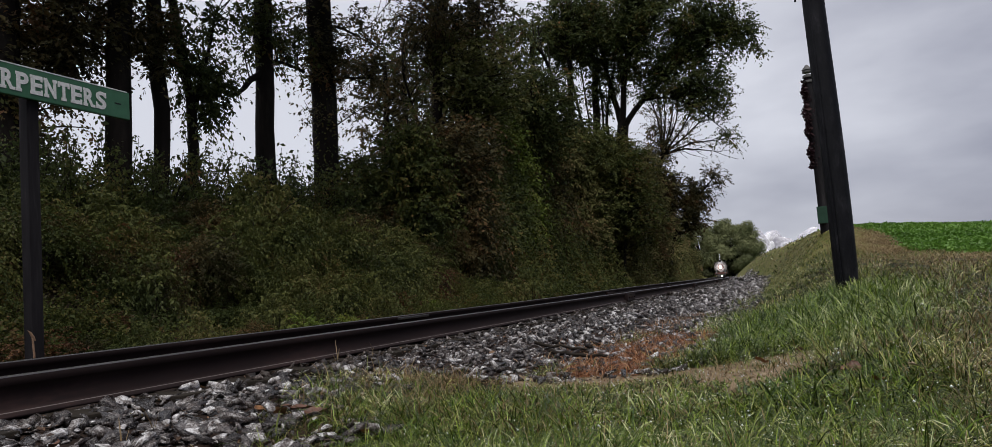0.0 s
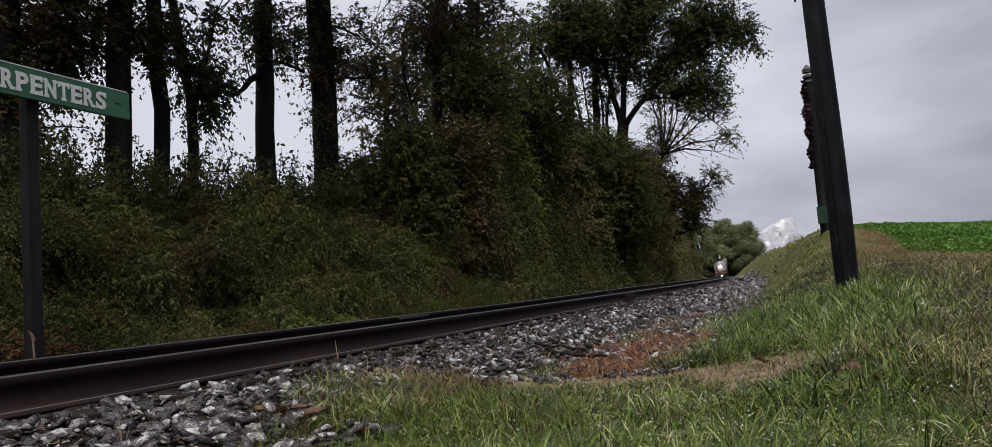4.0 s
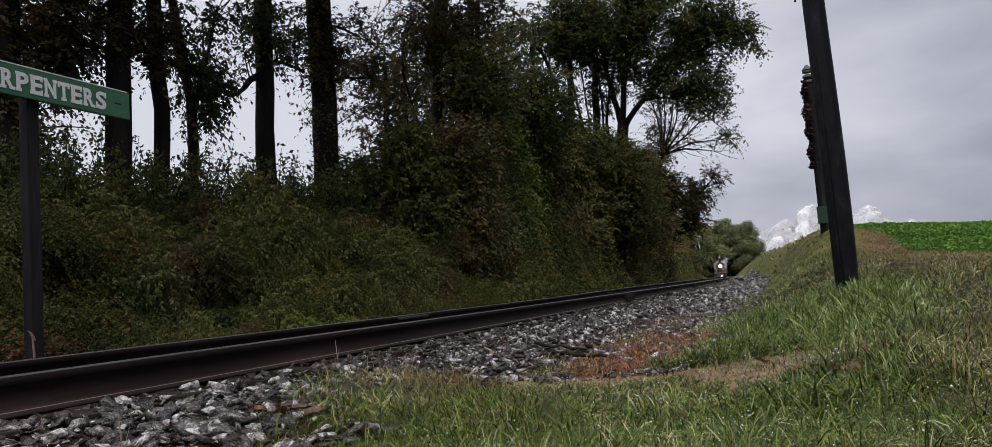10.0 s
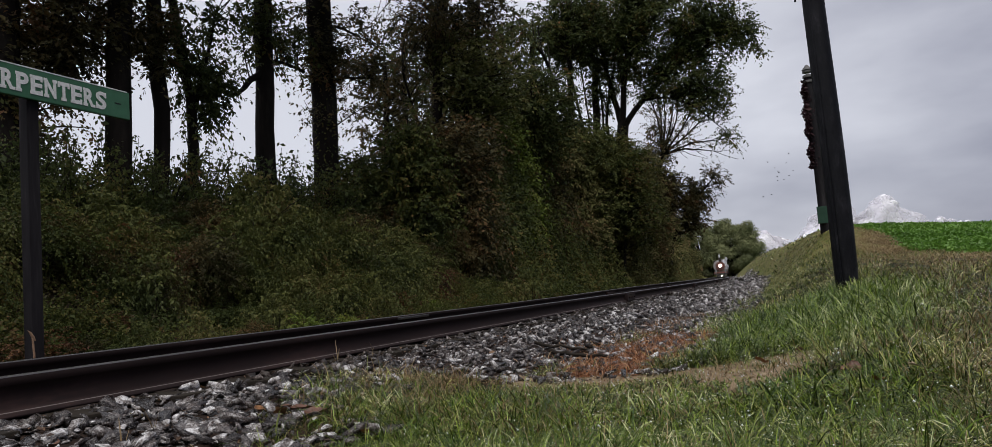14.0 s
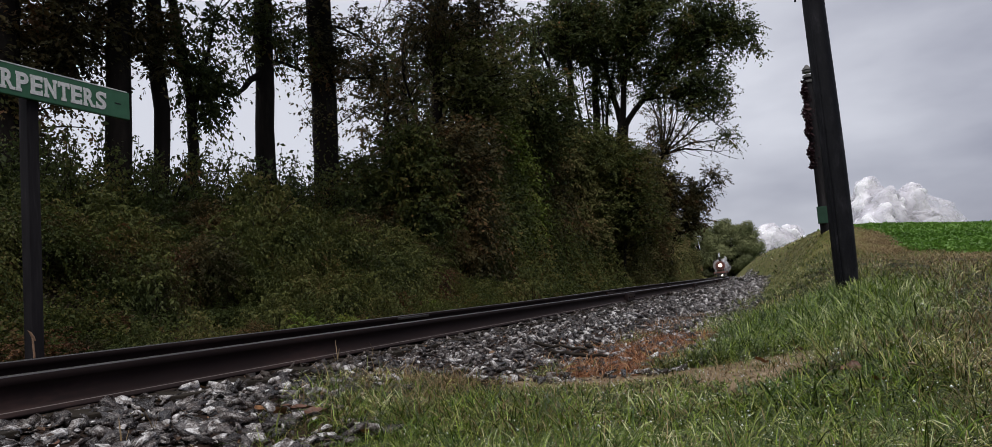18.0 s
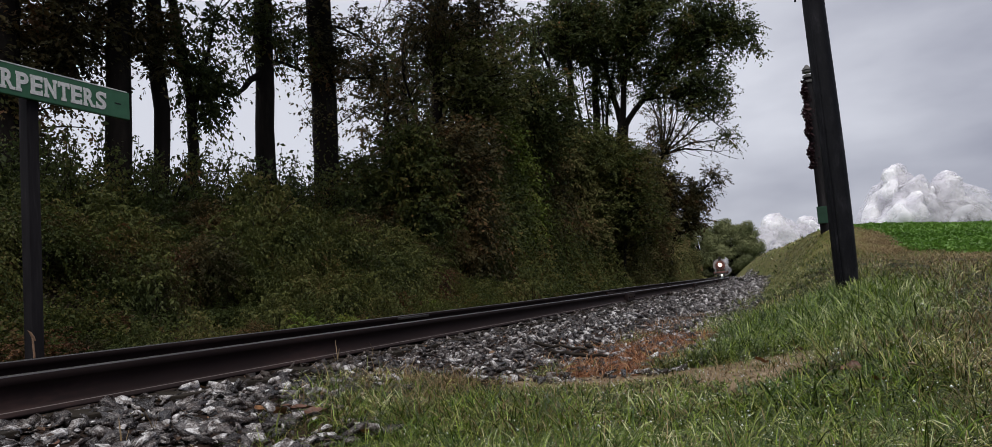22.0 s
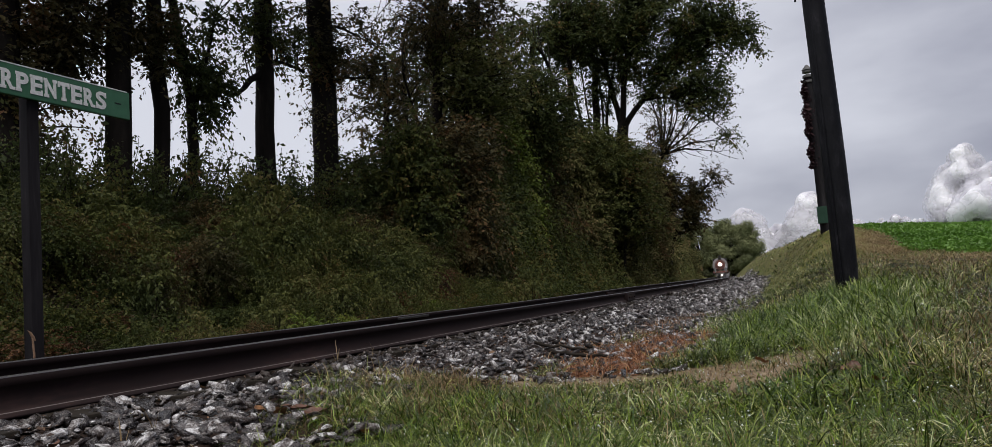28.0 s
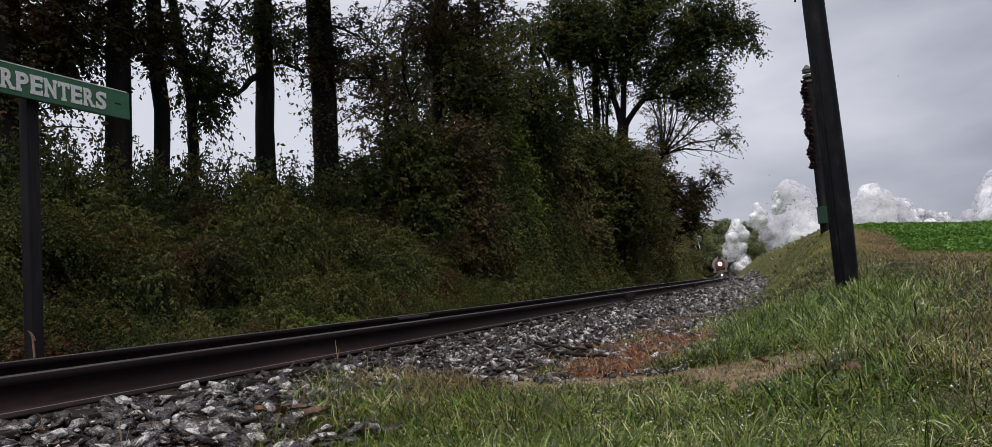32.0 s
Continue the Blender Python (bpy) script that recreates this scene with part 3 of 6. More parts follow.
def leafy_tree(name, stems, zones, leaf, mat, seed, label, group="trees on the bank", ivy=0, ivy_top=2.5, bark=None, twigs=7, per=11, long_twig=0.75, droop=0.35, sag=0.3):
    """stems: (points, radius at foot, radius at top), the first one the trunk.
    zones: (x, y, z, radius across, half height, density) of the leaf masses that the boughs fill."""
    rng = np.random.default_rng(seed)
    foot = np.array(stems[0][0][0], float)
    t = thing(name, *foot, label, "tree", group)
    lines, rads = [], []
    for q, (pts, r0, r1) in enumerate(stems):
        P = curve(pts, 16)
        P[1:-1] += rng.normal(size=(14, 3)) * min(r0 * 0.10, 0.02)
        R = np.linspace(r0, r1, 16)
        if q == 0:
            R[0] *= 1.35
            R[1] *= 1.12
        lines.append(P)
        rads.append(R)
        V, F = sweep(P - foot, R, 14 if r0 > 0.1 else 8)
        V = V + rng.normal(size=V.shape) * r0 * 0.03
        mpart("trunk" if q == 0 else "limb", V, F, bark or M_BARK, t, "dark furrowed bark" if q == 0 else "", True)
    A, AR = np.concatenate(lines), np.concatenate(rads)
    Vs, Fs, n = [], [], 0
    for x, y, z, ra, rz, dens in zones:
        c = np.array([x, y, z])
        nb = max(int(dens * math.pi * ra * rz / (twigs * per * leaf * leaf * 0.14)), 2)
        pile = Pile()
        o = rng.normal(size=(nb, 3))
        o *= (rng.random(nb) ** 0.36 / np.linalg.norm(o, axis=1))[:, None]
        E = c + o * np.array([ra, ra, rz]) * 1.06
        for e in E:
            d = A - e
            far = np.linalg.norm(d, axis=1) + 1.6 * np.clip(d[:, 2] + 0.2, 0, None)
            i = int(np.argmin(far + rng.random(len(far)) * 0.8))
            s, ln = A[i], float(np.linalg.norm(e - A[i])) + 0.05
            mid = s + (e - s) * 0.5 + np.array([0, 0, 0.10 * ln]) + rng.normal(size=3) * 0.08 * ln
            q = np.linspace(0, 1, 7)[:, None]
            B = s * (1 - q) ** 2 + 2 * mid * q * (1 - q) + e * q * q
            pile.add(*sweep(B - foot, np.linspace(min(0.010 + 0.010 * ln, AR[i] * 0.5), 0.006, 7), 4))
            w = np.clip(rng.uniform(max(0.25, 1 - 1.3 / ln), 1.0, twigs), 0, 0.999) * 6
            k = w.astype(int)
            P0 = B[k] + (B[k + 1] - B[k]) * (w - k)[:, None]
            D = (e - s) / ln * 0.5 + rng.normal(size=(twigs, 3)) * 0.75
            V, F = twig_leaves(rng, P0 - foot, D, rng.uniform(0.4, 1.15, twigs) * long_twig, per, leaf, sag, droop)
            Vs.append(V)
            Fs.append(F + n)
            n += len(V)
        ob = new("bough", pile.mesh("bough", M_TWIG, True))
        ob.parent = t
    mpart("crown", np.concatenate(Vs), np.concatenate(Fs), mat, t, "uneven crown of leafy sprays")
    if ivy:
        P, R = lines[0], rads[0]
        top = np.searchsorted(P[:, 2] - foot[2], ivy_top)
        q = rng.random(ivy) ** 1.4 * min(top, 14.9)
        i = q.astype(int)
        c = P[i] + (P[i + 1] - P[i]) * (q - i)[:, None] - foot
        a = rng.uniform(0, 6.283, ivy)
        out = np.stack([np.cos(a), np.sin(a), 0 * a], -1)
        C = c + out * (R[i] + np.abs(rng.normal(size=ivy)) * 0.10)[:, None]
        V, F = leaves(rng, C, 0.075, face=out)
        mpart("ivy", V, F, M_LEAF_SHRUB, t, "dark green ivy on the trunk")
    return t


def make_shrub(name, seed, mat, label, leaf=0.05, sprays=270, per=17, long_spray=0.55, sag=0.55, lumps=8):
    """A tangle about 1 m in radius: rounded lumps from which leafy sprays hang down over one another."""
    rng = np.random.default_rng(seed)
    t = thing(name, 0, 0, 0, label, "shrub", "shrubs on the bank")
    lump = rng.normal(size=(lumps, 3))
    lump[:, 2] = np.abs(lump[:, 2]) * 0.9
    lump /= np.linalg.norm(lump, axis=1)[:, None]
    lump *= rng.uniform(0.3, 0.75, (lumps, 1))
    size = rng.uniform(0.20, 0.40, lumps)
    pile = Pile()
    for c, s in zip(lump, size):
        for k in range(3):
            e = c + rng.normal(size=3) * s * 0.5
            q = np.linspace(0, 1, 6)[:, None]
            s0 = np.array([rng.normal() * 0.15, rng.normal() * 0.15, -0.1])
            B = s0 * (1 - q) ** 2 + 2 * (s0 * 0.5 + e * 0.5 + np.array([0, 0, 0.2])) * q * (1 - q) + e * q * q
            pile.add(*sweep(B, np.linspace(0.013, 0.004, 6), 3))
    ob = new("branchwork", pile.mesh("branchwork", M_TWIG))
    ob.parent = t
    k = rng.integers(0, lumps, sprays)
    out = rng.normal(size=(sprays, 3)) + np.array([0, 0, 0.45])
    out /= np.linalg.norm(out, axis=1)[:, None]
    P = lump[k] + out * (size[k] * rng.uniform(0.5, 1.0, sprays))[:, None]
    D = out + np.array([0, 0, 0.1]) + rng.normal(size=(sprays, 3)) * 0.45
    V, F = twig_leaves(rng, P, D, rng.uniform(0.5, 1.2, sprays) * long_spray, per, leaf, sag, 0.45, 0.5)
    mpart("foliage", V, F, mat, t)
    return t


def make_sprig(seed):
    """Loose upright shoots with leaves one by one along them."""
    rng = np.random.default_rng(seed)
    t = thing("sapling", 0, 0, 0, "thin leafy sapling shoots between the trunks", "sapling", "saplings on the crest")
    C = []
    for k in range(5):
        d = (rng.normal() * 0.35, rng.normal() * 0.35, 1)
        B, BR = branch(rng, (rng.normal() * 0.12, rng.normal() * 0.12, -0.4), d, rng.uniform(0.9, 1.7), 0.011, 0.004, 0.10, 0.0, 8)
        mpart("stem", *sweep(B, BR, 4), M_TWIG, t)
        for q in rng.uniform(1.0, 8, 80):
            i = min(int(q), 7)
            C.append(B[i] + (B[i + 1] - B[i]) * (q - i) + rng.normal(size=3) * 0.075)
    V, F = leaves(rng, np.array(C), 0.062)
    mpart("foliage", V, F, M_LEAF_TREE, t)
    return t


# the far bank's light is put into the colour of these paler leaves
M_LEAF_BANK = foliage("sunlit_bank_leaves", [(0.0, (0.080, 0.089, 0.035)), (0.5, (0.155, 0.149, 0.058)), (0.85, (0.225, 0.169, 0.083)), (1.0, (0.268, 0.141, 0.078))], spec=0.05, scale=0.7, through_light=0.35)
M_SNAG = surface("split_wood", [(0.2, (0.16, 0.08, 0.04)), (0.8, (0.34, 0.22, 0.14))], 20, 0.7, bump=0.3, fine=80)


def build_left_bank():
    def foot(x, y):
        return (x, y, float(ground_z(x, y)) - 0.3)

    T = leafy_tree
    dim = "tall dark tree trunk with sprays of thinning leaves"
    # the row on the crest
    # zones above z = 9 in this row: unseen canopy added to shade the bank
    T("tree", [([foot(-12.9, 9.3), (-12.9, 9.35, 5), (-12.8, 9.4, 11)], 0.27, 0.15), ([(-12.9, 9.33, 3.4), (-12.8, 10.0, 5.2), (-12.7, 10.6, 7.5)], 0.10, 0.05)],
      [(-12.8, 10.18, 6.15, 1.43, 0.96, 3), (-12.8, 9.51, 4.65, 0.57, 0.68, 2.4), (-12.8, 10.69, 4.98, 0.55, 0.49, 2), (-12.8, 9.85, 3.43, 0.86, 0.52, 1.0), (-12.8, 10.92, 3.65, 0.31, 0.49, 0.6), (-10.8, 9.0, 9.4, 2.8, 1.3, 1.7)], 0.098, M_LEAF_OAK, 10, "dark-barked oak thick with brown autumn leaves", ivy=260)
    T("tree", [([foot(-12, 10.84), (-12, 10.86, 3.0), (-12, 10.94, 4.5), (-12, 11.04, 6.4), (-12, 11.1, 11)], 0.235, 0.2)],
      [(-12.0, 11.05, 6.06, 0.56, 0.68, 1.7), (-12.0, 10.59, 5.49, 0.24, 0.6, 1), (-10.4, 11.2, 9.8, 2.6, 1.3, 1.7)], 0.095, M_LEAF_OAK, 13, dim)
    T("tree", [([foot(-12, 11.9), (-12, 11.95, 3.5), (-12, 12.0, 4.7), (-12, 11.95, 5.4), (-12, 11.88, 6.7), (-12, 11.8, 10)], 0.165, 0.14)],
      [(-11.9, 11.82, 6.07, 0.49, 0.71, 2.2), (-11.9, 11.46, 5.32, 0.23, 0.23, 0.8)], 0.095, M_LEAF_OAK, 14, dim)
    T("tree", [([foot(-12, 12.75), (-12, 12.78, 3.3), (-12, 12.92, 4.6), (-12, 12.63, 5.6), (-12, 12.42, 6.9), (-12, 12.3, 9.5)], 0.13, 0.07), ([(-12, 12.9, 4.6), (-11.9, 13.15, 5.4), (-11.8, 13.5, 6.9)], 0.05, 0.03)],
      [(-11.8, 12.35, 6.0, 0.46, 0.93, 1.6), (-11.8, 13.29, 5.48, 0.5, 1.0, 2.4), (-11.8, 13.58, 6.86, 0.64, 0.36, 1.3), (-11.8, 12.29, 4.64, 0.2, 0.59, 0.7), (-11.8, 13.13, 4.38, 0.25, 0.3, 0.6), (-10.2, 13.4, 10.2, 2.6, 1.3, 1.7)], 0.092, M_LEAF_TREE, 15, "slender crooked tree with drooping feathery leaves", long_twig=0.6, droop=0.55, sag=0.6)
    T("tree", [([foot(-12, 15.14), (-12, 15.18, 3.5), (-12, 15.33, 5.4), (-12, 15.43, 7.9), (-12, 15.5, 13)], 0.235, 0.2), ([(-12, 15.3, 6.0), (-11.95, 14.7, 5.65), (-11.9, 14.25, 5.2), (-11.9, 13.75, 5.15)], 0.10, 0.03), ([(-12, 15.35, 6.3), (-12, 16.1, 6.45), (-12, 17.0, 6.42)], 0.05, 0.04)],
      [(-11.9, 15.24, 7.07, 0.54, 0.93, 1.6), (-11.9, 14.39, 6.36, 0.21, 0.89, 0.7), (-11.9, 16.24, 7.19, 0.49, 0.81, 1.6), (-11.9, 13.68, 5.15, 0.4, 0.17, 1.3), (-11.9, 15.78, 6.25, 0.4, 0.19, 0.8), (-10.2, 16.0, 11.2, 2.8, 1.4, 1.7)], 0.10, M_LEAF_TREE, 16, dim)
    T("tree", [([foot(-12, 17.72), (-12, 17.78, 3.7), (-12, 18.0, 6.0), (-12, 17.75, 6.9), (-12, 17.85, 8.7), (-12, 17.9, 14)], 0.335, 0.36), ([(-12, 17.9, 6.3), (-12, 18.9, 6.7), (-11.9, 20.4, 7.0)], 0.06, 0.02), ([(-12, 17.8, 8.0), (-12, 19.0, 8.2), (-11.9, 20.8, 8.1)], 0.05, 0.02)],
      [(-11.9, 17.64, 7.32, 0.73, 1.3, 1.7), (-11.9, 19.81, 8.01, 1.05, 0.95, 0.9), (-11.9, 19.86, 6.95, 0.95, 0.85, 0.6), (-11.9, 16.55, 5.59, 0.2, 0.57, 0.5), (-11.9, 19.22, 5.86, 0.74, 0.65, 0.3), (-10.0, 19.3, 12.6, 2.9, 1.5, 1.7)], 0.104, M_LEAF_OAK, 17, dim, ivy=900, ivy_top=4.0)
    T("young_tree", [([foot(-11.6, 18.4), (-11.6, 18.4, 3.4), (-11.5, 18.4, 4.2)], 0.05, 0.02)], [(-11.5, 18.5, 3.75, 0.8, 0.8, 2.4), (-11.5, 19.6, 3.4, 0.8, 0.8, 2.4), (-11.5, 17.3, 3.3, 0.6, 0.7, 1.6)], 0.09, M_LEAF_TREE, 44, "leafy green young tree beside the tall trunks", "young trees on the bank")
    # the close-set trees beyond
    # its highest zone is unseen canopy too, added for shade
    T("tree", [([foot(-11.5, 23.6), (-11.5, 23.78, 6.0), (-11.5, 24.25, 8.35), (-11.5, 24.9, 9.9), (-11.5, 25.6, 13)], 0.20, 0.15), ([(-11.5, 23.7, 4.0), (-11.5, 22.3, 6.0), (-11.5, 21.6, 7.4)], 0.07, 0.03)],
      [(-11.5, 23.87, 9.73, 1.88, 1.32, 2.0), (-11.5, 22.0, 6.67, 0.8, 1.21, 0.7), (-11.5, 20.7, 5.0, 0.9, 0.7, 0.4), (-9.6, 23.0, 14.2, 3.0, 1.5, 1.6)], 0.105, M_LEAF_OAK, 18, "dark tree dense with brown-tinged autumn leaves", ivy=500)
    T("tree", [([foot(-10.8, 25.6), (-10.7, 25.4, 5), (-10.6, 25.6, 8), (-10.5, 26.2, 12)], 0.18, 0.08), ([(-10.7, 25.4, 4.5), (-10.5, 24.2, 6.5), (-10.5, 23.4, 8.4)], 0.07, 0.03)],
      [(-10.5, 25.06, 7.68, 2.25, 1.8, 2.4)], 0.108, M_LEAF_FRESH, 19, "olive-green tree hung with vines")
    T("tree", [([foot(-11.8, 27.6), (-11.6, 27.2, 6), (-11.2, 26.6, 9), (-10.8, 26.4, 12.5)], 0.2, 0.1)],
      [(-10.6, 26.16, 10.45, 1.53, 1.06, 1.6)], 0.12, M_LEAF_OAK, 20, "dark tree dense with brown-tinged autumn leaves")
    T("tree", [([foot(-10.6, 22.0), (-10.4, 21.8, 4), (-10.2, 21.6, 5.6)], 0.10, 0.05), ([(-10.5, 21.9, 2.8), (-10.2, 22.8, 4.4), (-10.1, 23.4, 5.0)], 0.05, 0.02), ([(-10.5, 21.9, 2.6), (-10.3, 20.6, 4.0), (-10.2, 19.9, 4.6)], 0.05, 0.02)],
      [(-10.2, 21.41, 4.61, 2.14, 1.07, 3.3)], 0.112, M_LEAF_OAK, 28, "low spreading dark tree on the bank")
    T("tree", [([foot(-10.6, 31.4), (-10.4, 31.2, 6), (-10.2, 31.0, 10.5)], 0.2, 0.08), ([(-10.5, 31.3, 4.5), (-10.0, 29.8, 6.5), (-9.8, 29.2, 8.2)], 0.07, 0.03), ([(-10.5, 31.3, 5.0), (-10.2, 32.8, 7.0), (-10.1, 33.4, 8.6)], 0.07, 0.03)],
      [(-10.2, 30.6, 7.5, 2.3, 2.25, 2.4)], 0.12, M_LEAF_TREE, 21, "broad dark green tree hung with vines", ivy=500)
    T("tree", [([foot(-10.8, 37.6), (-10.7, 37.8, 7), (-10.6, 38.2, 12), (-10.5, 38.6, 16)], 0.24, 0.1), ([(-10.7, 37.9, 8), (-10.6, 34, 11), (-10.5, 30.2, 11.2)], 0.12, 0.03)],
      [(-10.5, 38.35, 13.53, 2.63, 1.98, 2.5), (-10.5, 30.14, 10.31, 1.19, 1.06, 0.75), (-10.5, 32.27, 12.63, 1.7, 0.71, 0.6)], 0.14, M_LEAF_TREE, 22, "tall dark green tree with a thinning top")
    # forked tree whose crown hangs out over the line
    T("tree", [([foot(-9.1, 40), (-8.83, 40, 5), (-8.5, 40, 8.5)], 0.40, 0.28),
               ([(-8.55, 40, 8.2), (-9.0, 40.1, 10.4), (-9.44, 40.2, 13.3), (-9.67, 40.2, 16.5)], 0.17, 0.05), ([(-8.5, 40, 8.3), (-8.27, 39.8, 10.6), (-7.52, 39.7, 13.6), (-6.94, 39.6, 16.2)], 0.18, 0.05),
               ([(-8.5, 40, 8.2), (-7.65, 40, 9.35), (-6.32, 40.1, 10.5), (-4.62, 40.1, 11.5), (-2.9, 40, 12.2), (-1.6, 40, 11.9)], 0.16, 0.03), ([(-7.4, 40, 9.5), (-6.2, 39.8, 9.5), (-4.9, 39.8, 8.9), (-3.5, 39.9, 7.4)], 0.07, 0.02), ([(-9.0, 40, 6.6), (-9.51, 40.1, 8.6), (-9.14, 40.3, 10.1), (-8.78, 40.3, 11.8), (-8.16, 40.3, 14)], 0.10, 0.03)],
      [(-1.95, 40.0, 12.3, 0.8, 1.1, 1.6), (-1.45, 40.0, 11.35, 0.55, 0.4, 1.8), (-5.5, 40.0, 12.7, 1.1, 1.8, 1.6), (-9.5, 40.0, 9.9, 0.8, 0.8, 0.8), (-6.54, 40.0, 13.37, 2.64, 2.47, 2.4), (-4.21, 40.0, 12.4, 1.5, 2.41, 2.0), (-2.75, 40.0, 12.46, 0.8, 1.43, 1.3), (-3.2, 40.0, 14.4, 1.2, 1.2, 1.3), (-3.97, 40.0, 10.05, 1.21, 1.12, 1.8), (-3.28, 40.0, 9.28, 0.79, 1.58, 0.7), (-5.85, 40.0, 10.38, 1.95, 0.91, 2.2), (-8.5, 40.0, 12.22, 2.01, 1.84, 1.9), (-7.2, 40.5, 11.2, 1.5, 1.2, 0.9), (-3.35, 40.0, 7.03, 0.63, 0.76, 0.9), (-4.72, 40.0, 8.87, 1.35, 0.64, 1.1), (-8.99, 40.0, 14.39, 2.53, 1.35, 2.6)], 0.135, M_LEAF_TREE, 23, "broad leafy tree leaning out over the railway line", long_twig=0.9)
    T("tree", [([foot(-10.4, 41), (-10.27, 41, 7.5), (-10.06, 41, 10.3), (-9.97, 41, 12.3), (-10.29, 41, 15.5)], 0.28, 0.14), ([(-10.0, 41, 6.0), (-9.75, 41, 9.4), (-9.9, 41.2, 13.2)], 0.08, 0.03), ([(-10.5, 41, 6.4), (-10.6, 41, 9.6), (-10.9, 41.2, 13.0)], 0.06, 0.03), ([(-10.5, 41, 5.5), (-10.98, 41, 9.0), (-11.24, 41, 10.8), (-11.53, 41, 13.7)], 0.10, 0.05), ([(-10.0, 41, 12.2), (-11.74, 41, 13.3), (-14.0, 41, 12.9)], 0.09, 0.03)],
      [(-10.23, 41.0, 10.5, 1.2, 1.4, 0.4), (-11.6, 41.0, 13.6, 1.9, 1.4, 1.4)], 0.15, M_LEAF_TREE, 24, "dark upright tree with bare lower limbs")
    # the wood behind them
    for k, (x, y, h, ra) in enumerate(((-15.5, 29.0, 8.0, 2.3), (-15.0, 34.0, 8.5, 2.5), (-14.5, 38.5, 10.5, 2.6), (-14.0, 44.0, 9.0, 2.4), (-12.6, 47.0, 6.5, 2.2), (-14.5, 25.5, 6.0, 1.8))):
        T("tree", [([foot(x, y), (x, y, 2 + h * 0.6), (x + 0.2, y, 2 + h * 1.2)], 0.18, 0.08)], [(x, y, 2 + h * 0.95, ra, h * 0.30, 0.35 if k == 3 else 0.8), (x + 0.3, y, 2 + h * 0.42, ra * 0.9, h * 0.30, 0.6 if k == 3 else 1.3)], 0.15, (M_LEAF_TREE, M_LEAF_OAK)[k % 2], 210 + k, "tall leafy tree deeper in the wood")
    # half-bare tree with a fan of fine twigs
    fan = [((-8.36, 50.2, 10.4), (-9.12, 50.3, 13.2)), ((-8.1, 49.8, 10.4), (-8.4, 49.8, 13.0)), ((-7.88, 50.0, 10.3), (-7.81, 49.7, 12.8)), ((-7.5, 50.3, 10.4), (-7.3, 50.5, 12.6)), ((-7.17, 50.0, 10.2), (-6.87, 50.0, 12.4)), ((-6.81, 50.2, 9.75), (-5.84, 50.3, 11.6)), ((-6.67, 49.8, 9.1), (-5.18, 49.6, 10.3)), ((-6.32, 50.0, 8.65), (-4.4, 50.1, 8.6)), ((-6.95, 50.3, 8.4), (-4.66, 50.4, 7.9))]
    rng = np.random.default_rng(26)
    stems = [([foot(-9.6, 50), (-9.31, 50, 4.7), (-8.59, 50, 7.1), (-8.27, 50, 8.3)], 0.20, 0.14)]
    for m, e in fan:
        stems.append(([(-8.3, 50, 8.1), m, e], 0.075, 0.018))
        m, e = np.array(m), np.array(e)
        for k in range(9):
            s = m + (e - m) * rng.uniform(-0.5, 0.8)
            d = (e - m) * rng.uniform(0.35, 0.7) + rng.normal(size=3) * np.array([0.5, 0.4, 0.35])
            stems.append(([tuple(s), tuple(s + d * 0.5 + rng.normal(size=3) * 0.08), tuple(s + d)], 0.022, 0.008))
    T("bare_tree", stems, [(-7.32, 50.0, 10.65, 2.3, 1.8, 0.42), (-8.8, 50.0, 8.6, 1.4, 1.4, 0.9), (-6.6, 50.0, 8.6, 1.6, 0.7, 0.3)], 0.11, M_LEAF_OAK, 26, "half-bare slender tree with fine dark twigs", bark=M_TWIG)
    # bushy growth that hides the foot of the forked tree
    for k, (x, y, z, ra, rz) in enumerate(((-9.9, 37.0, 6.2, 2.0, 1.9), (-8.0, 38.0, 5.2, 1.5, 1.6), (-11.2, 35.5, 7.0, 1.6, 1.6), (-9.3, 43.5, 6.2, 1.5, 2.0), (-8.6, 46.5, 6.0, 1.5, 2.0), (-9.6, 38.6, 7.6, 1.0, 0.9), (-8.5, 38.9, 7.0, 0.9, 0.95), (-8.5, 38.6, 3.4, 0.9, 1.5), (-9.0, 50.6, 3.2, 1.0, 1.6), (-9.2, 46.0, 3.0, 1.0, 1.4))):
        T("tree", [([foot(x - 0.8, y), (x - 0.3, y, z - 1.2), (x, y, z + rz * 0.7)], 0.10, 0.03)], [(x, y, z, ra, rz, 2.4), (x + 0.4, y, z - rz * 1.2, ra * 0.9, rz * 0.7, 1.8)], 0.125, M_LEAF_BANK if y > 43 or z < 4 else (M_LEAF_FRESH, M_LEAF_SHRUB)[k % 2], 230 + k, "bushy young tree tangled with vines on the bank")
    # dark growth at the end of the wood
    T("tree", [([foot(-9.2, 52), (-8.2, 52, 3.5), (-6.8, 52, 5.2), (-5.6, 52, 6.4)], 0.14, 0.04), ([(-8.6, 52, 2.8), (-8.5, 52, 4.5), (-8.6, 52, 6.6)], 0.08, 0.03)],
      [(-5.4, 52.0, 6.52, 1.11, 1.03, 0.8), (-6.98, 52.0, 4.83, 1.49, 1.66, 3), (-8.56, 52.0, 5.65, 1.68, 1.89, 3)], 0.13, M_LEAF_OAK, 36, "dark twiggy little tree leaning over the line", twigs=6, per=9)
    T("tree", [([foot(-11, 52.5), (-10.7, 52.5, 5), (-10.5, 52.4, 8)], 0.14, 0.06)], [(-10.52, 52.4, 7.39, 1.92, 1.92, 2.4)], 0.15, M_LEAF_TREE, 27, "broad dark bushy tree on the bank")
    # young growth in front of them
    rng = np.random.default_rng(29)
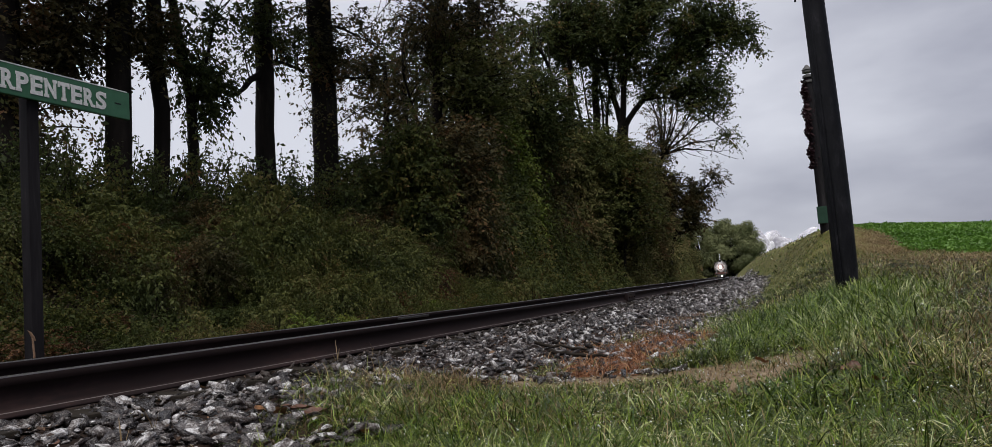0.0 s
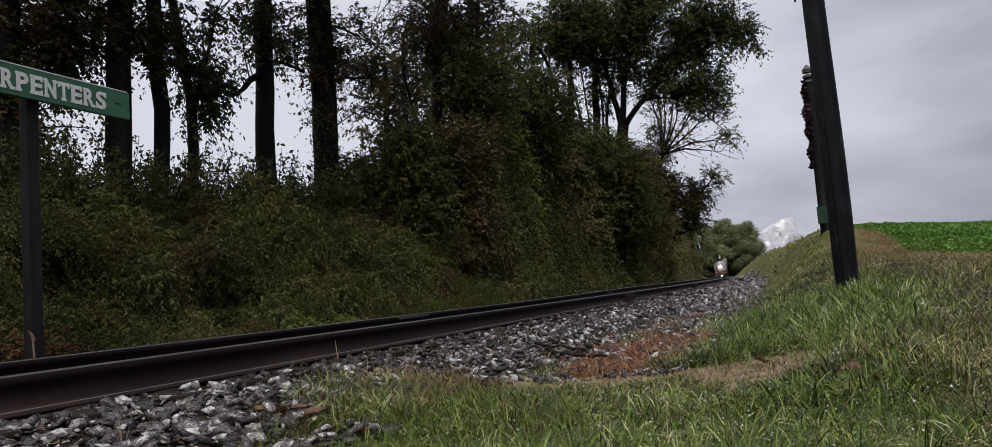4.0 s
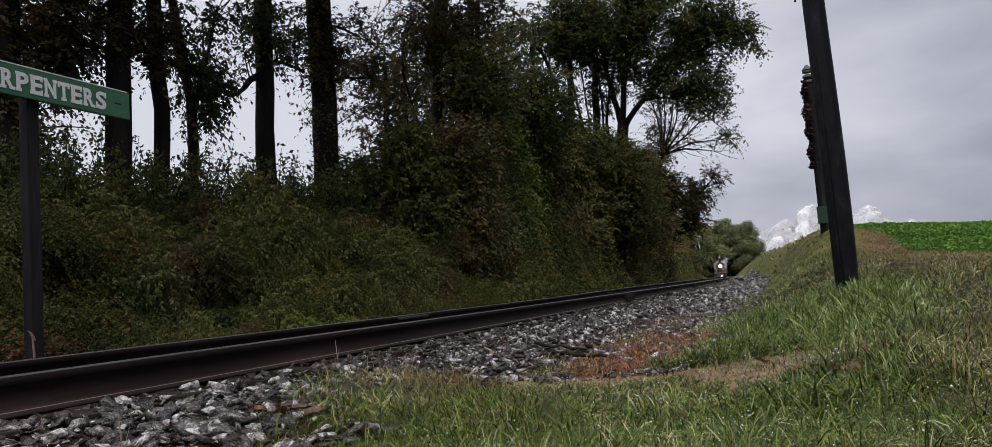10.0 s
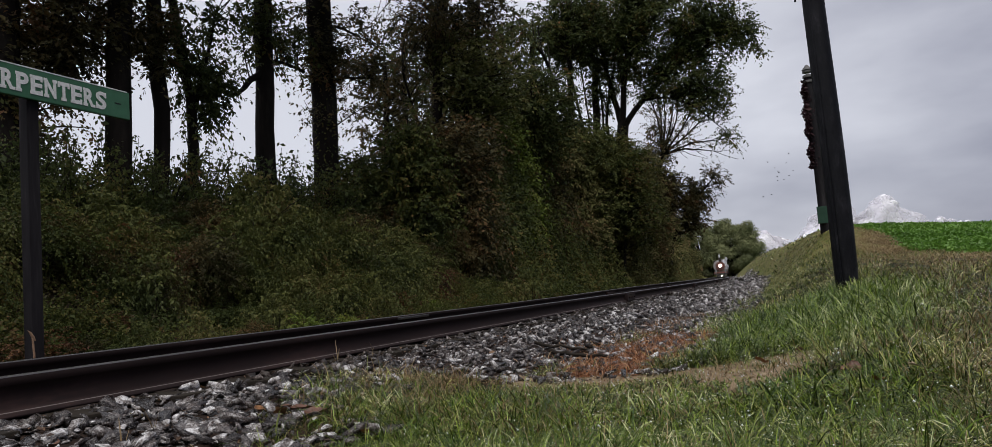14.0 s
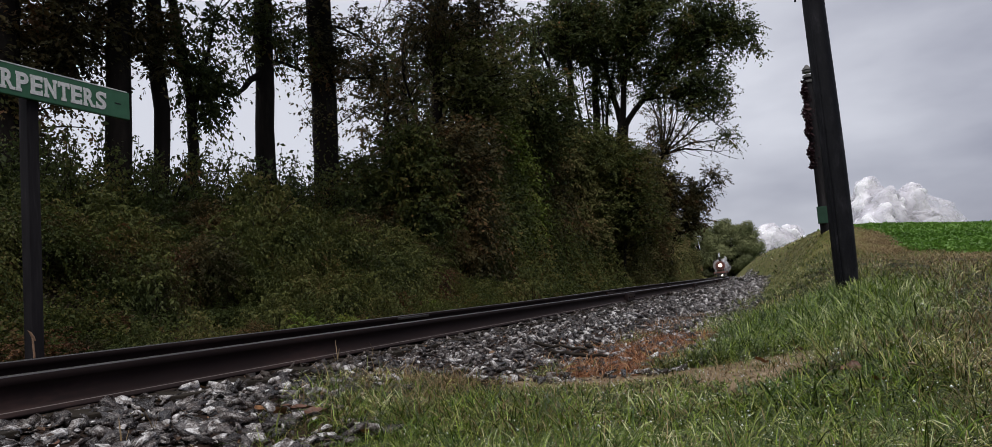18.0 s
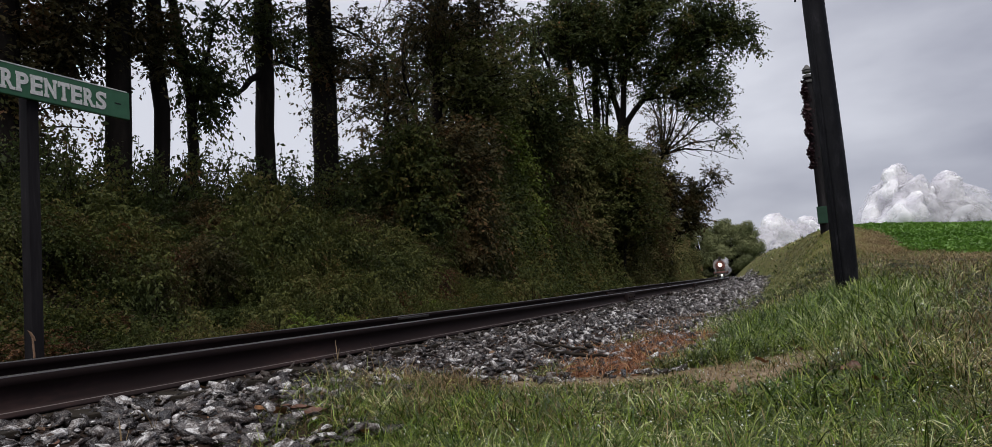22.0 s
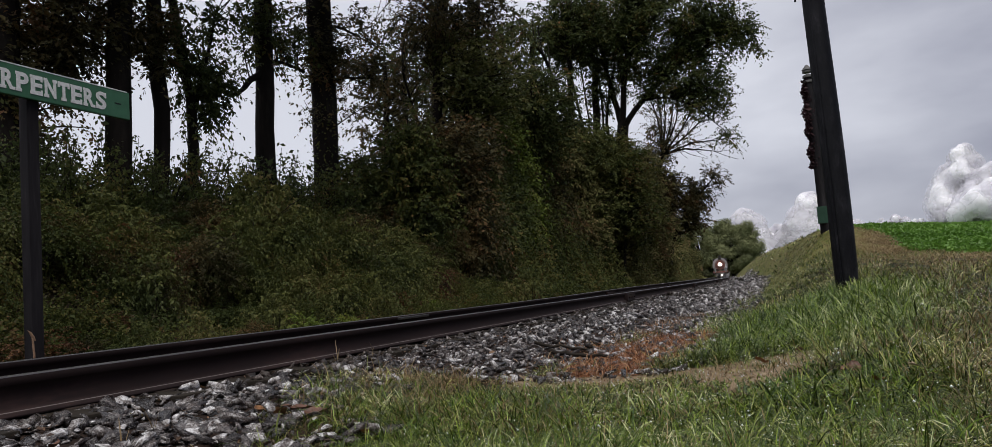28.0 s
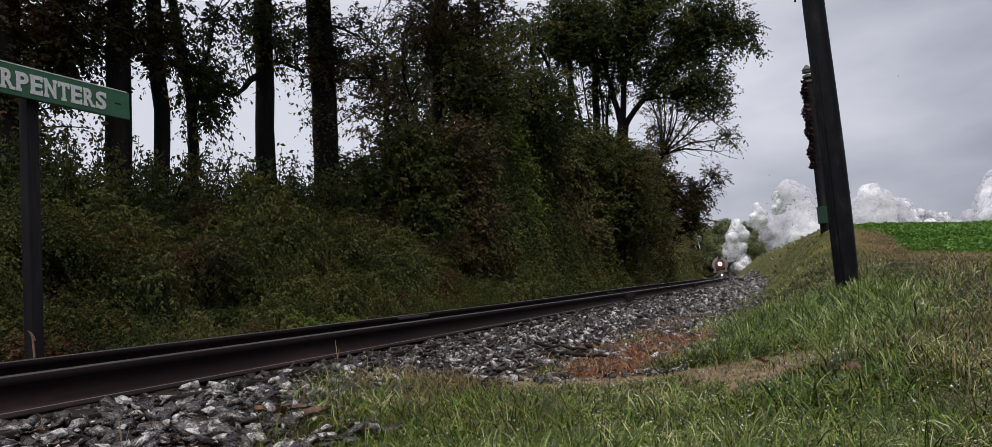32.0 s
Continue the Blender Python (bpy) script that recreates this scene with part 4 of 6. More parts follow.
    for k in range(19):
        y = 19.5 + 1.75 * k + rng.uniform(-0.4, 0.4)
        e = rng.uniform(5.0, 6.6) if y < 27 else rng.uniform(4.9, 6.2)
        x = float(track_x(y)) - e
        h = rng.uniform(3.6, 5.2) if y < 27 else (rng.uniform(5.2, 6.6) if y < 34 else rng.uniform(6.2, 7.4) if y < 44 else rng.uniform(5.4, 6.6))
        g = float(ground_z(x, y))
        zs = [(x + 0.1, y, g + h * 0.78, 0.8, h * 0.24, 1.9), (x + 0.3, y + 0.3, g + h * 0.5, 1.1, h * 0.24, 2.2), (x + 0.55, y - 0.2, g + h * 0.24, 1.2, h * 0.22, 2.2)]
        T("young_tree", [([(x, y, g - 0.2), (x + 0.05, y, g + h * 0.5), (x + 0.1, y, g + h * 0.9)], 0.06, 0.02)], zs, 0.078 + 0.0013 * y, M_LEAF_BANK if y > 34 else (M_LEAF_SHRUB, M_LEAF_OAK, M_LEAF_TREE, M_LEAF_SHRUB, M_LEAF_TREE, M_LEAF_LIME if k == 5 else M_LEAF_OAK)[k % 6], 130 + k, "dense young tree overgrown with vines", "young trees on the bank", droop=0.5, sag=0.5)
    for k in range(16):
        y = 50 + 3.6 * k + rng.uniform(-0.8, 0.8)
        x = float(track_x(y)) - (rng.uniform(3.9, 4.7) if k < 13 else rng.uniform(3.3, 3.7))
        g, h = float(ground_z(x, y)), rng.uniform(4.6, 5.6) if y < 66 else rng.uniform(5.2, 6.4)
        zs = [(x - 0.2, y, g + h * 0.75, 1.0, h * 0.26, 2.2), (x + 0.1, y, g + h * 0.42, 1.1, h * 0.26, 2.2), (x + 0.2, y, g + h * 0.15, 1.1, h * 0.2, 2.0)]
        T("young_tree", [([(x, y, g - 0.2), (x, y, g + h * 0.5), (x, y, g + h * 0.9)], 0.07, 0.02)], zs, 0.16, (M_LEAF_BANK, M_LEAF_BANK, M_LEAF_SHRUB)[k % 3], 160 + k, "dense young tree overgrown with vines", "young trees on the bank")
    # the shrubs of the slope: fine ones near, coarser far off
    near = [
        make_shrub("shrub", 31, M_LEAF_FRESH, "dense green shrub tangled with vines on the bank", 0.060),
        make_shrub("shrub", 32, M_LEAF_SHRUB, "dense green shrub tangled with vines on the bank", 0.056, long_spray=0.72, sag=0.75),
        make_shrub("shrub", 33, M_LEAF_OAK, "brownish autumn bramble on the bank", 0.047),
        make_shrub("shrub", 34, M_LEAF_LIME, "yellow-green leafy shrub on the bank", 0.052),
        make_shrub("shrub", 35, M_LEAF_TREE, "dark green shrub on the bank", 0.056),
        make_shrub("shrub", 36, M_LEAF_RUST, "rusty brown bramble on the bank", 0.047),
    ]
    crest = [make_shrub("shrub", 51 + k, m, lab, 0.064) for k, (m, lab) in enumerate(((M_LEAF_OAK, "brownish autumn bramble on the bank crest"), (M_LEAF_TREE, "dark green shrub on the bank crest"), (M_LEAF_OAK, "brownish autumn bramble on the bank crest")))]
    far = [make_shrub("shrub", 41 + k, m, "dense shrub on the far bank", 0.078, 170, 11) for k, m in enumerate((M_LEAF_BANK, M_LEAF_FRESH, M_LEAF_SHRUB))]
    rng = np.random.default_rng(40)
    used = set()
    spots = []
    y = 2.6
    while y < 104:
        step = 0.60 + 0.027 * y
        for r in range(7):
            e = 3.15 + r * 0.95 + rng.uniform(-0.35, 0.35)
            if y > 45 and r > 3 or y > 21 and r > 5:
                continue
            yy = y + rng.uniform(-0.5, 0.5) * step
            s = (0.78 + 0.10 * r if r < 4 or y > 20 else 0.92) * min(1.0, 0.55 + 0.05 * yy) * (rng.uniform(0.75, 1.3) if r < 4 else rng.uniform(0.75, 1.15)) * (1 + 0.006 * y)
            spots.append((e, yy, s, rng.uniform(0.85, 1.2), r))
            if 6 < y < 21 and r < 4:
                spots.append((e + rng.uniform(-0.5, 0.5), yy + rng.uniform(-0.5, 0.5) * step, s * rng.uniform(0.75, 1.05), rng.uniform(0.9, 1.3), r))
        y += step
    w = np.array([0.32, 0.32, 0.12, 0.05, 0.15, 0.04])
    w0 = np.array([0.14, 0.28, 0.20, 0.0, 0.33, 0.05])
    # upper-slope mix leans to darker kinds, standing in for shade under the trees
    w2 = np.array([0.03, 0.20, 0.45, 0.0, 0.26, 0.06])
    for e, yy, s, tall, r in spots:
        k = int(rng.choice(6, p=w2 if r == 3 and yy < 20 else w0 if yy < 9.5 else w))
        kinds = near
        if r >= 4 and yy < 20:
            k, kinds = 9 + k % 3, [None] * 9 + crest
        elif yy > 21:
            k, kinds = 6 + ((2, 2, 1, 2, 2, 1) if yy < 37 else (0, 1, 0, 1, 2, 0))[k], [None] * 6 + far
        x = float(track_x(yy)) - e
        if x / yy < math.tan(radians(-60)):
            continue
        m = pose(x, yy, float(ground_z(x, yy)) - 0.05 + (0.35 * s if r == 2 and yy > 6 else 0.4 * min(max((yy - 12.5) / 4, 0), 1) if r >= 5 and yy < 20 else 0.0), 0, 0, rng.uniform(0, 360)) @ Matrix.Diagonal((s, s, s * tall, 1))
        if k not in used:
            used.add(k)
            kinds[k].matrix_basis = m
        else:
            copy_thing(kinds[k], m)
    for k, ob in enumerate(near + far + crest):
        if k not in used:
            ob.matrix_basis = pose(-7.4, 19.0 + 0.4 * k, float(ground_z(-7.4, 19.0 + 0.4 * k)), 0, 0, 30 * k) @ Matrix.Diagonal((0.9, 0.9, 0.9, 1))
    # bushes round the sign's post, and single bright ones further on
    for x, y, s, k in ((-6.85, 10.7, 0.7, 3), (-6.75, 11.4, 0.5, 3), (-7.0, 13.3, 0.62, 0), (-6.8, 14.1, 0.5, 0), (-6.95, 15.7, 0.6, 5), (-6.7, 16.6, 0.45, 5), (-6.6, 17.6, 0.4, 5), (-6.7, 18.8, 0.5, 5), (-7.4, 9.3, 0.7, 0), (-7.4, 20.6, 0.9, 5), (-7.3, 22.4, 0.8, 5), (-7.6, 17.5, 0.8, 3), (-7.5, 14.2, 0.7, 3), (-11.2, 16.6, 1.35, 4), (-11.0, 18.5, 1.7, 4), (-11.2, 20.0, 1.9, 4), (-10.4, 21.2, 1.7, 0), (-6.45, 6.15, 0.5, 0), (-6.35, 4.75, 0.34, 2), (-6.5, 6.9, 0.55, 0), (-6.15, 5.3, 0.24, 1), (-6.6, 4.9, 0.34, 2), (-6.32, 4.45, 0.4, 4)):
        copy_thing(near[k], pose(x, y, float(ground_z(x, y)) - 0.05, 0, 0, 97 * k + 40 * y) @ Matrix.Diagonal((s, s, s * 1.25, 1)))
    # single upright sprigs on the crest, their leaves seen against the sky
    sprigs = [make_sprig(300 + k) for k in range(4)]
    for k in range(100):
        yy = 7.5 + 13.5 * (k + rng.random()) / 100
        x = -12.0 + rng.uniform(-0.7, 1.1)
        s = rng.uniform(0.75, 1.25)
        m = pose(x, yy, float(ground_z(x, yy)) + rng.uniform(0.3, 0.6) + 0.2 * min(max((yy - 12.5) / 4, 0), 1), 0, 0, rng.uniform(0, 360)) @ Matrix.Diagonal((s, s, s, 1))
        if k < 4:
            sprigs[k].matrix_basis = m
        else:
            copy_thing(sprigs[k % 4], m)
    # snapped pale branch at the foot of the slope
    snag = thing("broken_branch", -5.95, 4.5, -0.12, "snapped pale branch with a split orange end", "branch")
    V, F = sweep([(0, 0, -0.2), (0.0, 0.0, 0.08), (0.0, -0.015, 0.26)], [0.010, 0.009, 0.008], 7)
    mpart("stem", V, F, M_SNAG, snag, "", True)
    V, F = sweep([(0.0, 0.005, 0.22), (0.0, -0.01, 0.25), (0.0, -0.03, 0.285), (0.0, -0.055, 0.31)], [0.009, 0.013, 0.010, 0.002], 7)
    mpart("split_end", V, F, M_SNAG, snag, "split orange wood", True)
    # low weeds and vines over the whole slope
    n = 190000
    Y = 3.5 + 50 * rng.random(n) ** 2.0
    E = 2.2 + 5.8 * rng.random(n)
    X = track_x(Y) - E
    k = in_sector(X, Y)
    X, Y, E = X[k], Y[k], E[k]
    mound = 0.05 + 0.34 * np.clip((E - 2.1) / 1.4, 0, 1) * (0.45 + 0.65 * wave(X, Y, 0.36, 6) + 0.45 * wave(X, Y, 0.9, 2))
    H = rng.random(len(X)) ** 0.6 * np.clip(mound, 0.06, 1.1)
    V, F = leaves(rng, np.stack([X, Y, ground_z(X, Y) + H], -1), 0.052, 0.35, 0.3, face=np.array([0.4, -0.1, 0.8]) + np.zeros((len(X), 3)))
    n = 60000
    Yf = 22 + 76 * rng.random(n) ** 1.2
    Ef = 2.5 + 2.9 * rng.random(n)
    Xf = track_x(Yf) - Ef
    Hf = rng.random(n) ** 0.7 * np.clip(0.15 + (Ef - 2.4) * (1.0 + 1.8 * smooth((Yf - 34) / 10) + 0.9 * wave(Xf, Yf, 1.1, 3) + 0.6 * wave(Xf, Yf, 0.4, 1)), 0.1, 5.0)
    Vf, Ff = leaves(rng, np.stack([Xf, Yf, ground_z(Xf, Yf) + Hf], -1), 0.10, 0.3, 0.5, face=np.array([0.6, -0.3, 0.6]) + np.zeros((n, 3)))
    k2 = (wave(X, Y, 0.7, 4) + 0.5 * rng.normal(size=len(X))) > 0.35
    for name, mask, mat, label in (("undergrowth", ~k2 & (Y < 20), M_LEAF_SHRUB, "low green weeds and vines covering the slope"), ("far_undergrowth", ~k2 & (Y >= 20), M_LEAF_BANK, "low olive weeds and vines covering the far slope"), ("dead_undergrowth", k2, M_LEAF_OAK, "withered brown weeds covering the slope")):
        idx = np.where(mask)[0]
        VV = V.reshape(-1, 4, 3)[idx].reshape(-1, 3)
        q = np.arange(len(idx))[:, None] * 4
        FF = np.concatenate([q + np.array([[0, 1, 2]]), q + np.array([[0, 2, 3]])])
        tagged(new(name, mesh_from(name, VV, FF, mat)), label, "undergrowth", kind="stuff")
    # vines down the far bank; shade under the wood is put into darker leaves
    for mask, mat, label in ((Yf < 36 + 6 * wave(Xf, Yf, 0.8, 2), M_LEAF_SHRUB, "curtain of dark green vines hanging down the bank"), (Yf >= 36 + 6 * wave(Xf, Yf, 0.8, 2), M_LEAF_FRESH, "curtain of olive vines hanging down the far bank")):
        idx = np.where(mask)[0]
        q = np.arange(len(idx))[:, None] * 4
        FF = np.concatenate([q + np.array([[0, 1, 2]]), q + np.array([[0, 2, 3]])])
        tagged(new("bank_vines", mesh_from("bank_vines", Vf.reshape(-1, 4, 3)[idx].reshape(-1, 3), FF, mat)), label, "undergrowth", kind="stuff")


build_left_bank()


# ================= distance =================
def build_far_tree(name, x, y, r, h, seed, n=14000, leaf=0.55, trunk_h=3.0, mat=None):
    rng = np.random.default_rng(seed)
    z = float(ground_z(x, y))
    t = thing(name, x, y, z, "broad rounded green tree beside the far line", "tree", "distant trees")
    V, F = sweep([(0, 0, -0.5), (0.1, 0, h * 0.3), (0, 0.2, h * 0.6)], [0.5, 0.4, 0.2], 10)
    mpart("trunk", V, F, M_BARK, t, "", True)
    pile, C, O = Pile(), [], []
    for k in range(110):
        a, e = rng.uniform(0, 6.283), math.asin(rng.uniform(-0.95, 1.0))
        q = rng.uniform(0.6, 0.9)
        c = np.array([math.cos(a) * math.cos(e) * r * q, math.sin(a) * math.cos(e) * r * q, trunk_h + (h - trunk_h) * 0.45 + math.sin(e) * (h - trunk_h) * 0.52 * q])
        B, BR = branch(rng, (0, 0, h * 0.3), c - np.array([0, 0, h * 0.3]), np.linalg.norm(c - np.array([0, 0, h * 0.3])), 0.16, 0.04, 0.05, 0, 5)
        pile.add(*sweep(B, BR, 5))
        o = rng.normal(size=(n // 110, 3))
        C.append(c + o / np.linalg.norm(o, axis=1)[:, None] * r * 0.19 * rng.uniform(0.6, 1.1, (n // 110, 1)))
        O.append(o)
    ob = new("limb", pile.mesh("limb", M_TWIG))
    ob.parent = t
    V, F = leaves(rng, np.concatenate(C), leaf, face=np.concatenate(O) + np.array([0, 0, 0.6]))
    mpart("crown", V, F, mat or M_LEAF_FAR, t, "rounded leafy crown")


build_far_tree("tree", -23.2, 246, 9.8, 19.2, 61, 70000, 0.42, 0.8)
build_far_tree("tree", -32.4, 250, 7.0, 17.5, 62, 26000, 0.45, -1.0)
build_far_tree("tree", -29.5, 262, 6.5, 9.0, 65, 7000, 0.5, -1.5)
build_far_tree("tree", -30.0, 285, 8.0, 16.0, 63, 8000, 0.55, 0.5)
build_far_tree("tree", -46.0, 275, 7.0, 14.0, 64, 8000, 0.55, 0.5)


def stone_shapes(seed, count, corners=14):
    rng = np.random.default_rng(seed)
    out = []
    for k in range(count):
        bm = bmesh.new()
        P = rng.normal(size=(corners, 3))
        P /= np.linalg.norm(P, axis=1)[:, None]
        P *= rng.uniform(0.6, 1.2, (corners, 1)) * np.array([1.15, rng.uniform(0.6, 0.95), rng.uniform(0.30, 0.54)])
        for p in P:
            bm.verts.new(p)
        res = bmesh.ops.convex_hull(bm, input=bm.verts[:])
        bmesh.ops.delete(bm, geom=[g for g in res["geom_interior"] if isinstance(g, bmesh.types.BMVert)], context="VERTS")
        bm.verts.ensure_lookup_table()
        bm.verts.index_update()
        V = np.array([v.co[:] for v in bm.verts])
        F = np.array([[v.index for v in f.verts] for f in bm.faces if len(f.verts) == 3])
        bm.free()
        out.append((V, F))
    return out


# ================= grass and crop =================
def blades(rng, X, Y, H, W, lean=0.5, turn=None, curl=2.1):
    """Slender blades that rise, arch over and droop, leaning the way of turn; H is their length."""
    n = len(X)
    base = np.stack([X, Y, ground_z(X, Y) - 0.01], -1)
    a = rng.uniform(0, 6.283, n) if turn is None else turn + rng.normal(size=n) * 0.9
    b = a + 1.5708 + rng.normal(size=n) * 0.45
    side = np.stack([np.cos(b), np.sin(b), 0.25 * rng.normal(size=n)], -1) * W[:, None] * 0.5
    out = np.stack([np.cos(a), np.sin(a), 0 * a], -1)
    phi = np.abs(rng.normal(size=n)) * lean
    bend = curl * rng.uniform(0.25, 1.5, n)
    rows, P, wide = [base - side * 0.6, base + side * 0.6], base, (1.0, 0.9, 0.62)
    steps = ((0.36, 0.18), (0.28, 0.55), (0.20, 0.85), (0.16, 1.1))
    for k, (ds, at) in enumerate(steps):
        ang = np.clip(phi + bend * at, 0, 2.5)
        P = P + (out * np.sin(ang)[:, None] + np.array([0, 0, 1.0]) * np.cos(ang)[:, None]) * (H * ds)[:, None]
        P[:, 2] = np.maximum(P[:, 2], base[:, 2] + 0.016)
        rows += [P - side * wide[k], P + side * wide[k]] if k < 3 else [P]
    V = np.stack(rows, 1).reshape(-1, 3)
    k = np.arange(n)[:, None] * 9
    return V, [np.concatenate([k + np.array([q]) for q in ((0, 1, 3), (0, 3, 2), (2, 3, 5), (2, 5, 4), (4, 5, 7), (4, 7, 6), (6, 7, 8))])]


def grass_edge(y):
    """X of the grass's edge towards the ballast."""
    return np.interp(y, [-2, 1.5, 2.46, 3.5, 4.25, 4.5, 5.1, 7.1, 12.5, 20, 55, 130], [-1.6, -1.7, -2.0, -2.5, -2.75, -1.25, -0.92, -1.04, -1.35, -1.6, -3.3, -10.0])


def scatter(rng, n, y0, y1, x0, x1):
    """Places in tufts of about nine, and a few strays."""
    m = max(n // 16, 1)
    ty, tx = rng.uniform(y0, y1, m), rng.uniform(x0, x1, m)
    pick = rng.integers(0, m, n)
    r = 0.014 + 0.005 * (y0 + y1) * 0.5
    ox, oy = rng.normal(size=(2, n)) * r
    return tx[pick] + ox, ty[pick] + oy, np.arctan2(oy, ox), np.exp(rng.normal(size=m) * 0.42)[pick]


def patch(X, Y, cx, cy, rx, ry):
    return ((X - cx) / rx) ** 2 + ((Y - cy) / ry) ** 2


STALKS = [(-3.20, 4.74, 0.19), (-3.03, 4.95, 0.16), (-2.35, 2.1, 0.15), (-2.52, 2.41, 0.17), (-2.1, 1.75, 0.12), (-2.3, 3.1, 0.12)]


def build_grass():
    rng = np.random.default_rng(70)

    def sow(name, mat, label, sets):
        vs, fs, n = [], [], 0
        for X, Y, H, W, lean, *turn in sets:
            v, f = blades(rng, X, Y, H, W, lean, *turn)
            vs.append(v)
            fs.append(f[0] + n)
            n += len(v)
        ob = new(name, mesh_from(name, np.concatenate(vs), np.concatenate(fs), mat))
        tagged(ob, label, "grass", kind="stuff")

    sets, dry, rust, fresh, dead = [], [], [], [], []
    for y0, y1, x0, x1, n, h, w in ((0.9, 2.8, -2.2, 0.8, 84000, 0.078, 0.0023), (2.8, 5.0, -3.0, 1.5, 165000, 0.096, 0.0036), (5.0, 8, -2.2, 2.1, 66000, 0.090, 0.0041), (8, 11, -1.6, 2.9, 52000, 0.080, 0.0055), (11, 20, -1.6, 3.6, 80000, 0.062, 0.0068), (20, 50, -3.2, 3.4, 90000, 0.065, 0.010), (50, 130, -11, 0, 20000, 0.16, 0.05)):
        X, Y, turn, tuft = scatter(rng, n, y0, y1, x0, x1)
        edge = grass_edge(Y) - 0.55 * (Y > 4.6) * (Y < 7.6) * (rng.random(n) < 0.5) + 0.16 * wave(X, Y, 0.35) + 0.10 * rng.normal(size=n)
        keep = (X > edge) & in_sector(X, Y) & (X - track_x(Y) < FIELD_D(Y) + 0.5)
        # bare earth patch, and thin places
        bare = np.minimum(patch(X, Y, -0.33, 4.2, 0.33, 0.62), patch(X, Y, -1.2, 4.5, 0.85, 0.22)) + 0.3 * wave(X, Y, 0.12)
        keep &= (bare > 1) | (rng.random(n) < 0.06)
        thin = wave(X, Y, 0.28, 3) + wave(X, Y, 0.8, 1)
        keep &= rng.random(n) < 0.75 + 0.3 * thin
        keep &= (X > -2.3 + 0.2 * rng.normal(size=n)) | (Y > 4.5) | (rng.random(n) < 0.25)
        X, Y, turn, tuft = X[keep], Y[keep], turn[keep], tuft[keep]
        hh = h * tuft * (1 - 0.45 * smooth((X - 0.05) / 0.5) * (Y < 5.5)) * np.exp(rng.normal(size=len(X)) * 0.4) * (1 + 0.45 * wave(X, Y, 0.45, 5) + 0.35 * wave(X, Y, 0.13, 7))
        # long grass round the pole
        hh = np.minimum(hh, 1.8 * h)
        hh *= 1 - 0.62 * np.exp(-patch(X, Y, -0.36, 3.45, 0.5, 0.5))
        hh *= 1 - 0.6 * np.exp(-patch(X, Y, -1.15, 4.1, 0.8, 0.4) ** 2)
        lush = np.exp(-patch(X, Y, 0.0, 6.9, 0.9, 2.6) ** 2)
        hh *= 1 + 0.6 * lush
        is_rust = patch(X, Y, -1.25, 5.95, 0.55, 1.5) + 0.35 * wave(X, Y, 0.25) < 1
        gone = is_rust & (rng.random(len(X)) < 0.55)
        hh[gone] *= 0.25
        hill = np.clip((ground_z(X, Y) - 0.25) / 0.8, 0, 1)
        p_dry = 0.06 + 0.3 * smooth((Y - 3.7) / 0.5) * (Y < 4.7) * (X < -1.0) + 0.3 * smooth((-1.6 - X) / 0.5) * (Y < 4.7) + 0.42 * smooth((X - 0.15) / 0.8) * (Y < 5.2) + 0.12 * (Y > 5.2) * (X > 0.5) + 0.22 * hill + 0.2 * (wave(X, Y, 1.4, 2) > 0.5) + 0.15 * smooth((Y - 11) / 4) * (X > 0.2) + 0.85 * np.exp(-patch(X, Y, 1.6, 21.2, 0.75, 2.6) ** 2) + 0.5 * np.exp(-patch(X, Y, 1.9, 13.6, 1.3, 3.4) ** 2) - 0.3 * lush
        is_dry = (rng.random(len(X)) < p_dry) & ~is_rust
        is_dead = ~is_rust & ~is_dry & (rng.random(len(X)) < 0.42 * smooth((X - 0.1 - 0.03 * Y) / 0.6) * (Y < 11) * (1 - lush) * (1 + 0.5 * wave(X, Y, 0.3, 4)))
        is_fresh = ~is_dry & ~is_rust & ~is_dead & (rng.random(len(X)) < np.clip(1.3 * lush + 0.65 * (X < 0.3) * (Y < 3.6) + 0.3 * (wave(X, Y, 0.6, 8) > 0.2), 0, 0.92))
        for mask, box in ((~is_dry & ~is_rust & ~is_fresh & ~is_dead, sets), (is_dry, dry), (is_dead, dead), (is_rust, rust), (is_fresh, fresh)):
            box.append((X[mask], Y[mask], hh[mask] * (0.7 if box is rust else 1), w * np.exp(rng.normal(size=mask.sum()) * 0.25), 0.8 if box is dry or box is dead else 0.45, turn[mask]))
    # the dead weeds beside the ballast
    n = 12000
    X, Y = -1.35 + rng.normal(size=n) * 0.30, rng.uniform(4.5, 7.6, n)
    k = patch(X, Y, -1.3, 6.0, 0.62, 1.6) + 0.9 * wave(X, Y, 0.13, 4) + 0.4 * wave(X, Y, 0.4, 2) < 0.95
    rust.append((X[k], Y[k], rng.uniform(0.04, 0.11, k.sum()), np.full(k.sum(), 0.0045), 0.8))
    n = 9000
    X, Y = -1.68 + rng.normal(size=n) * 0.24, rng.uniform(6.2, 12.4, n)
    k = patch(X, Y, -1.7, 9.0, 0.45, 3.0) + 0.8 * wave(X, Y, 0.2, 4) + 0.4 * wave(X, Y, 0.5, 2) < 0.8
    straw = k & (rng.random(n) < 0.55)
    dry.append((X[straw], Y[straw], rng.uniform(0.04, 0.11, straw.sum()), np.full(straw.sum(), 0.005), 0.9))
    k &= ~straw
    rust.append((X[k], Y[k], rng.uniform(0.04, 0.11, k.sum()), np.full(k.sum(), 0.0055), 0.8))
    # straw on the bare earth
    n = 1500
    X, Y = -0.36 + rng.normal(size=n) * 0.22, 4.2 + rng.normal(size=n) * 0.35
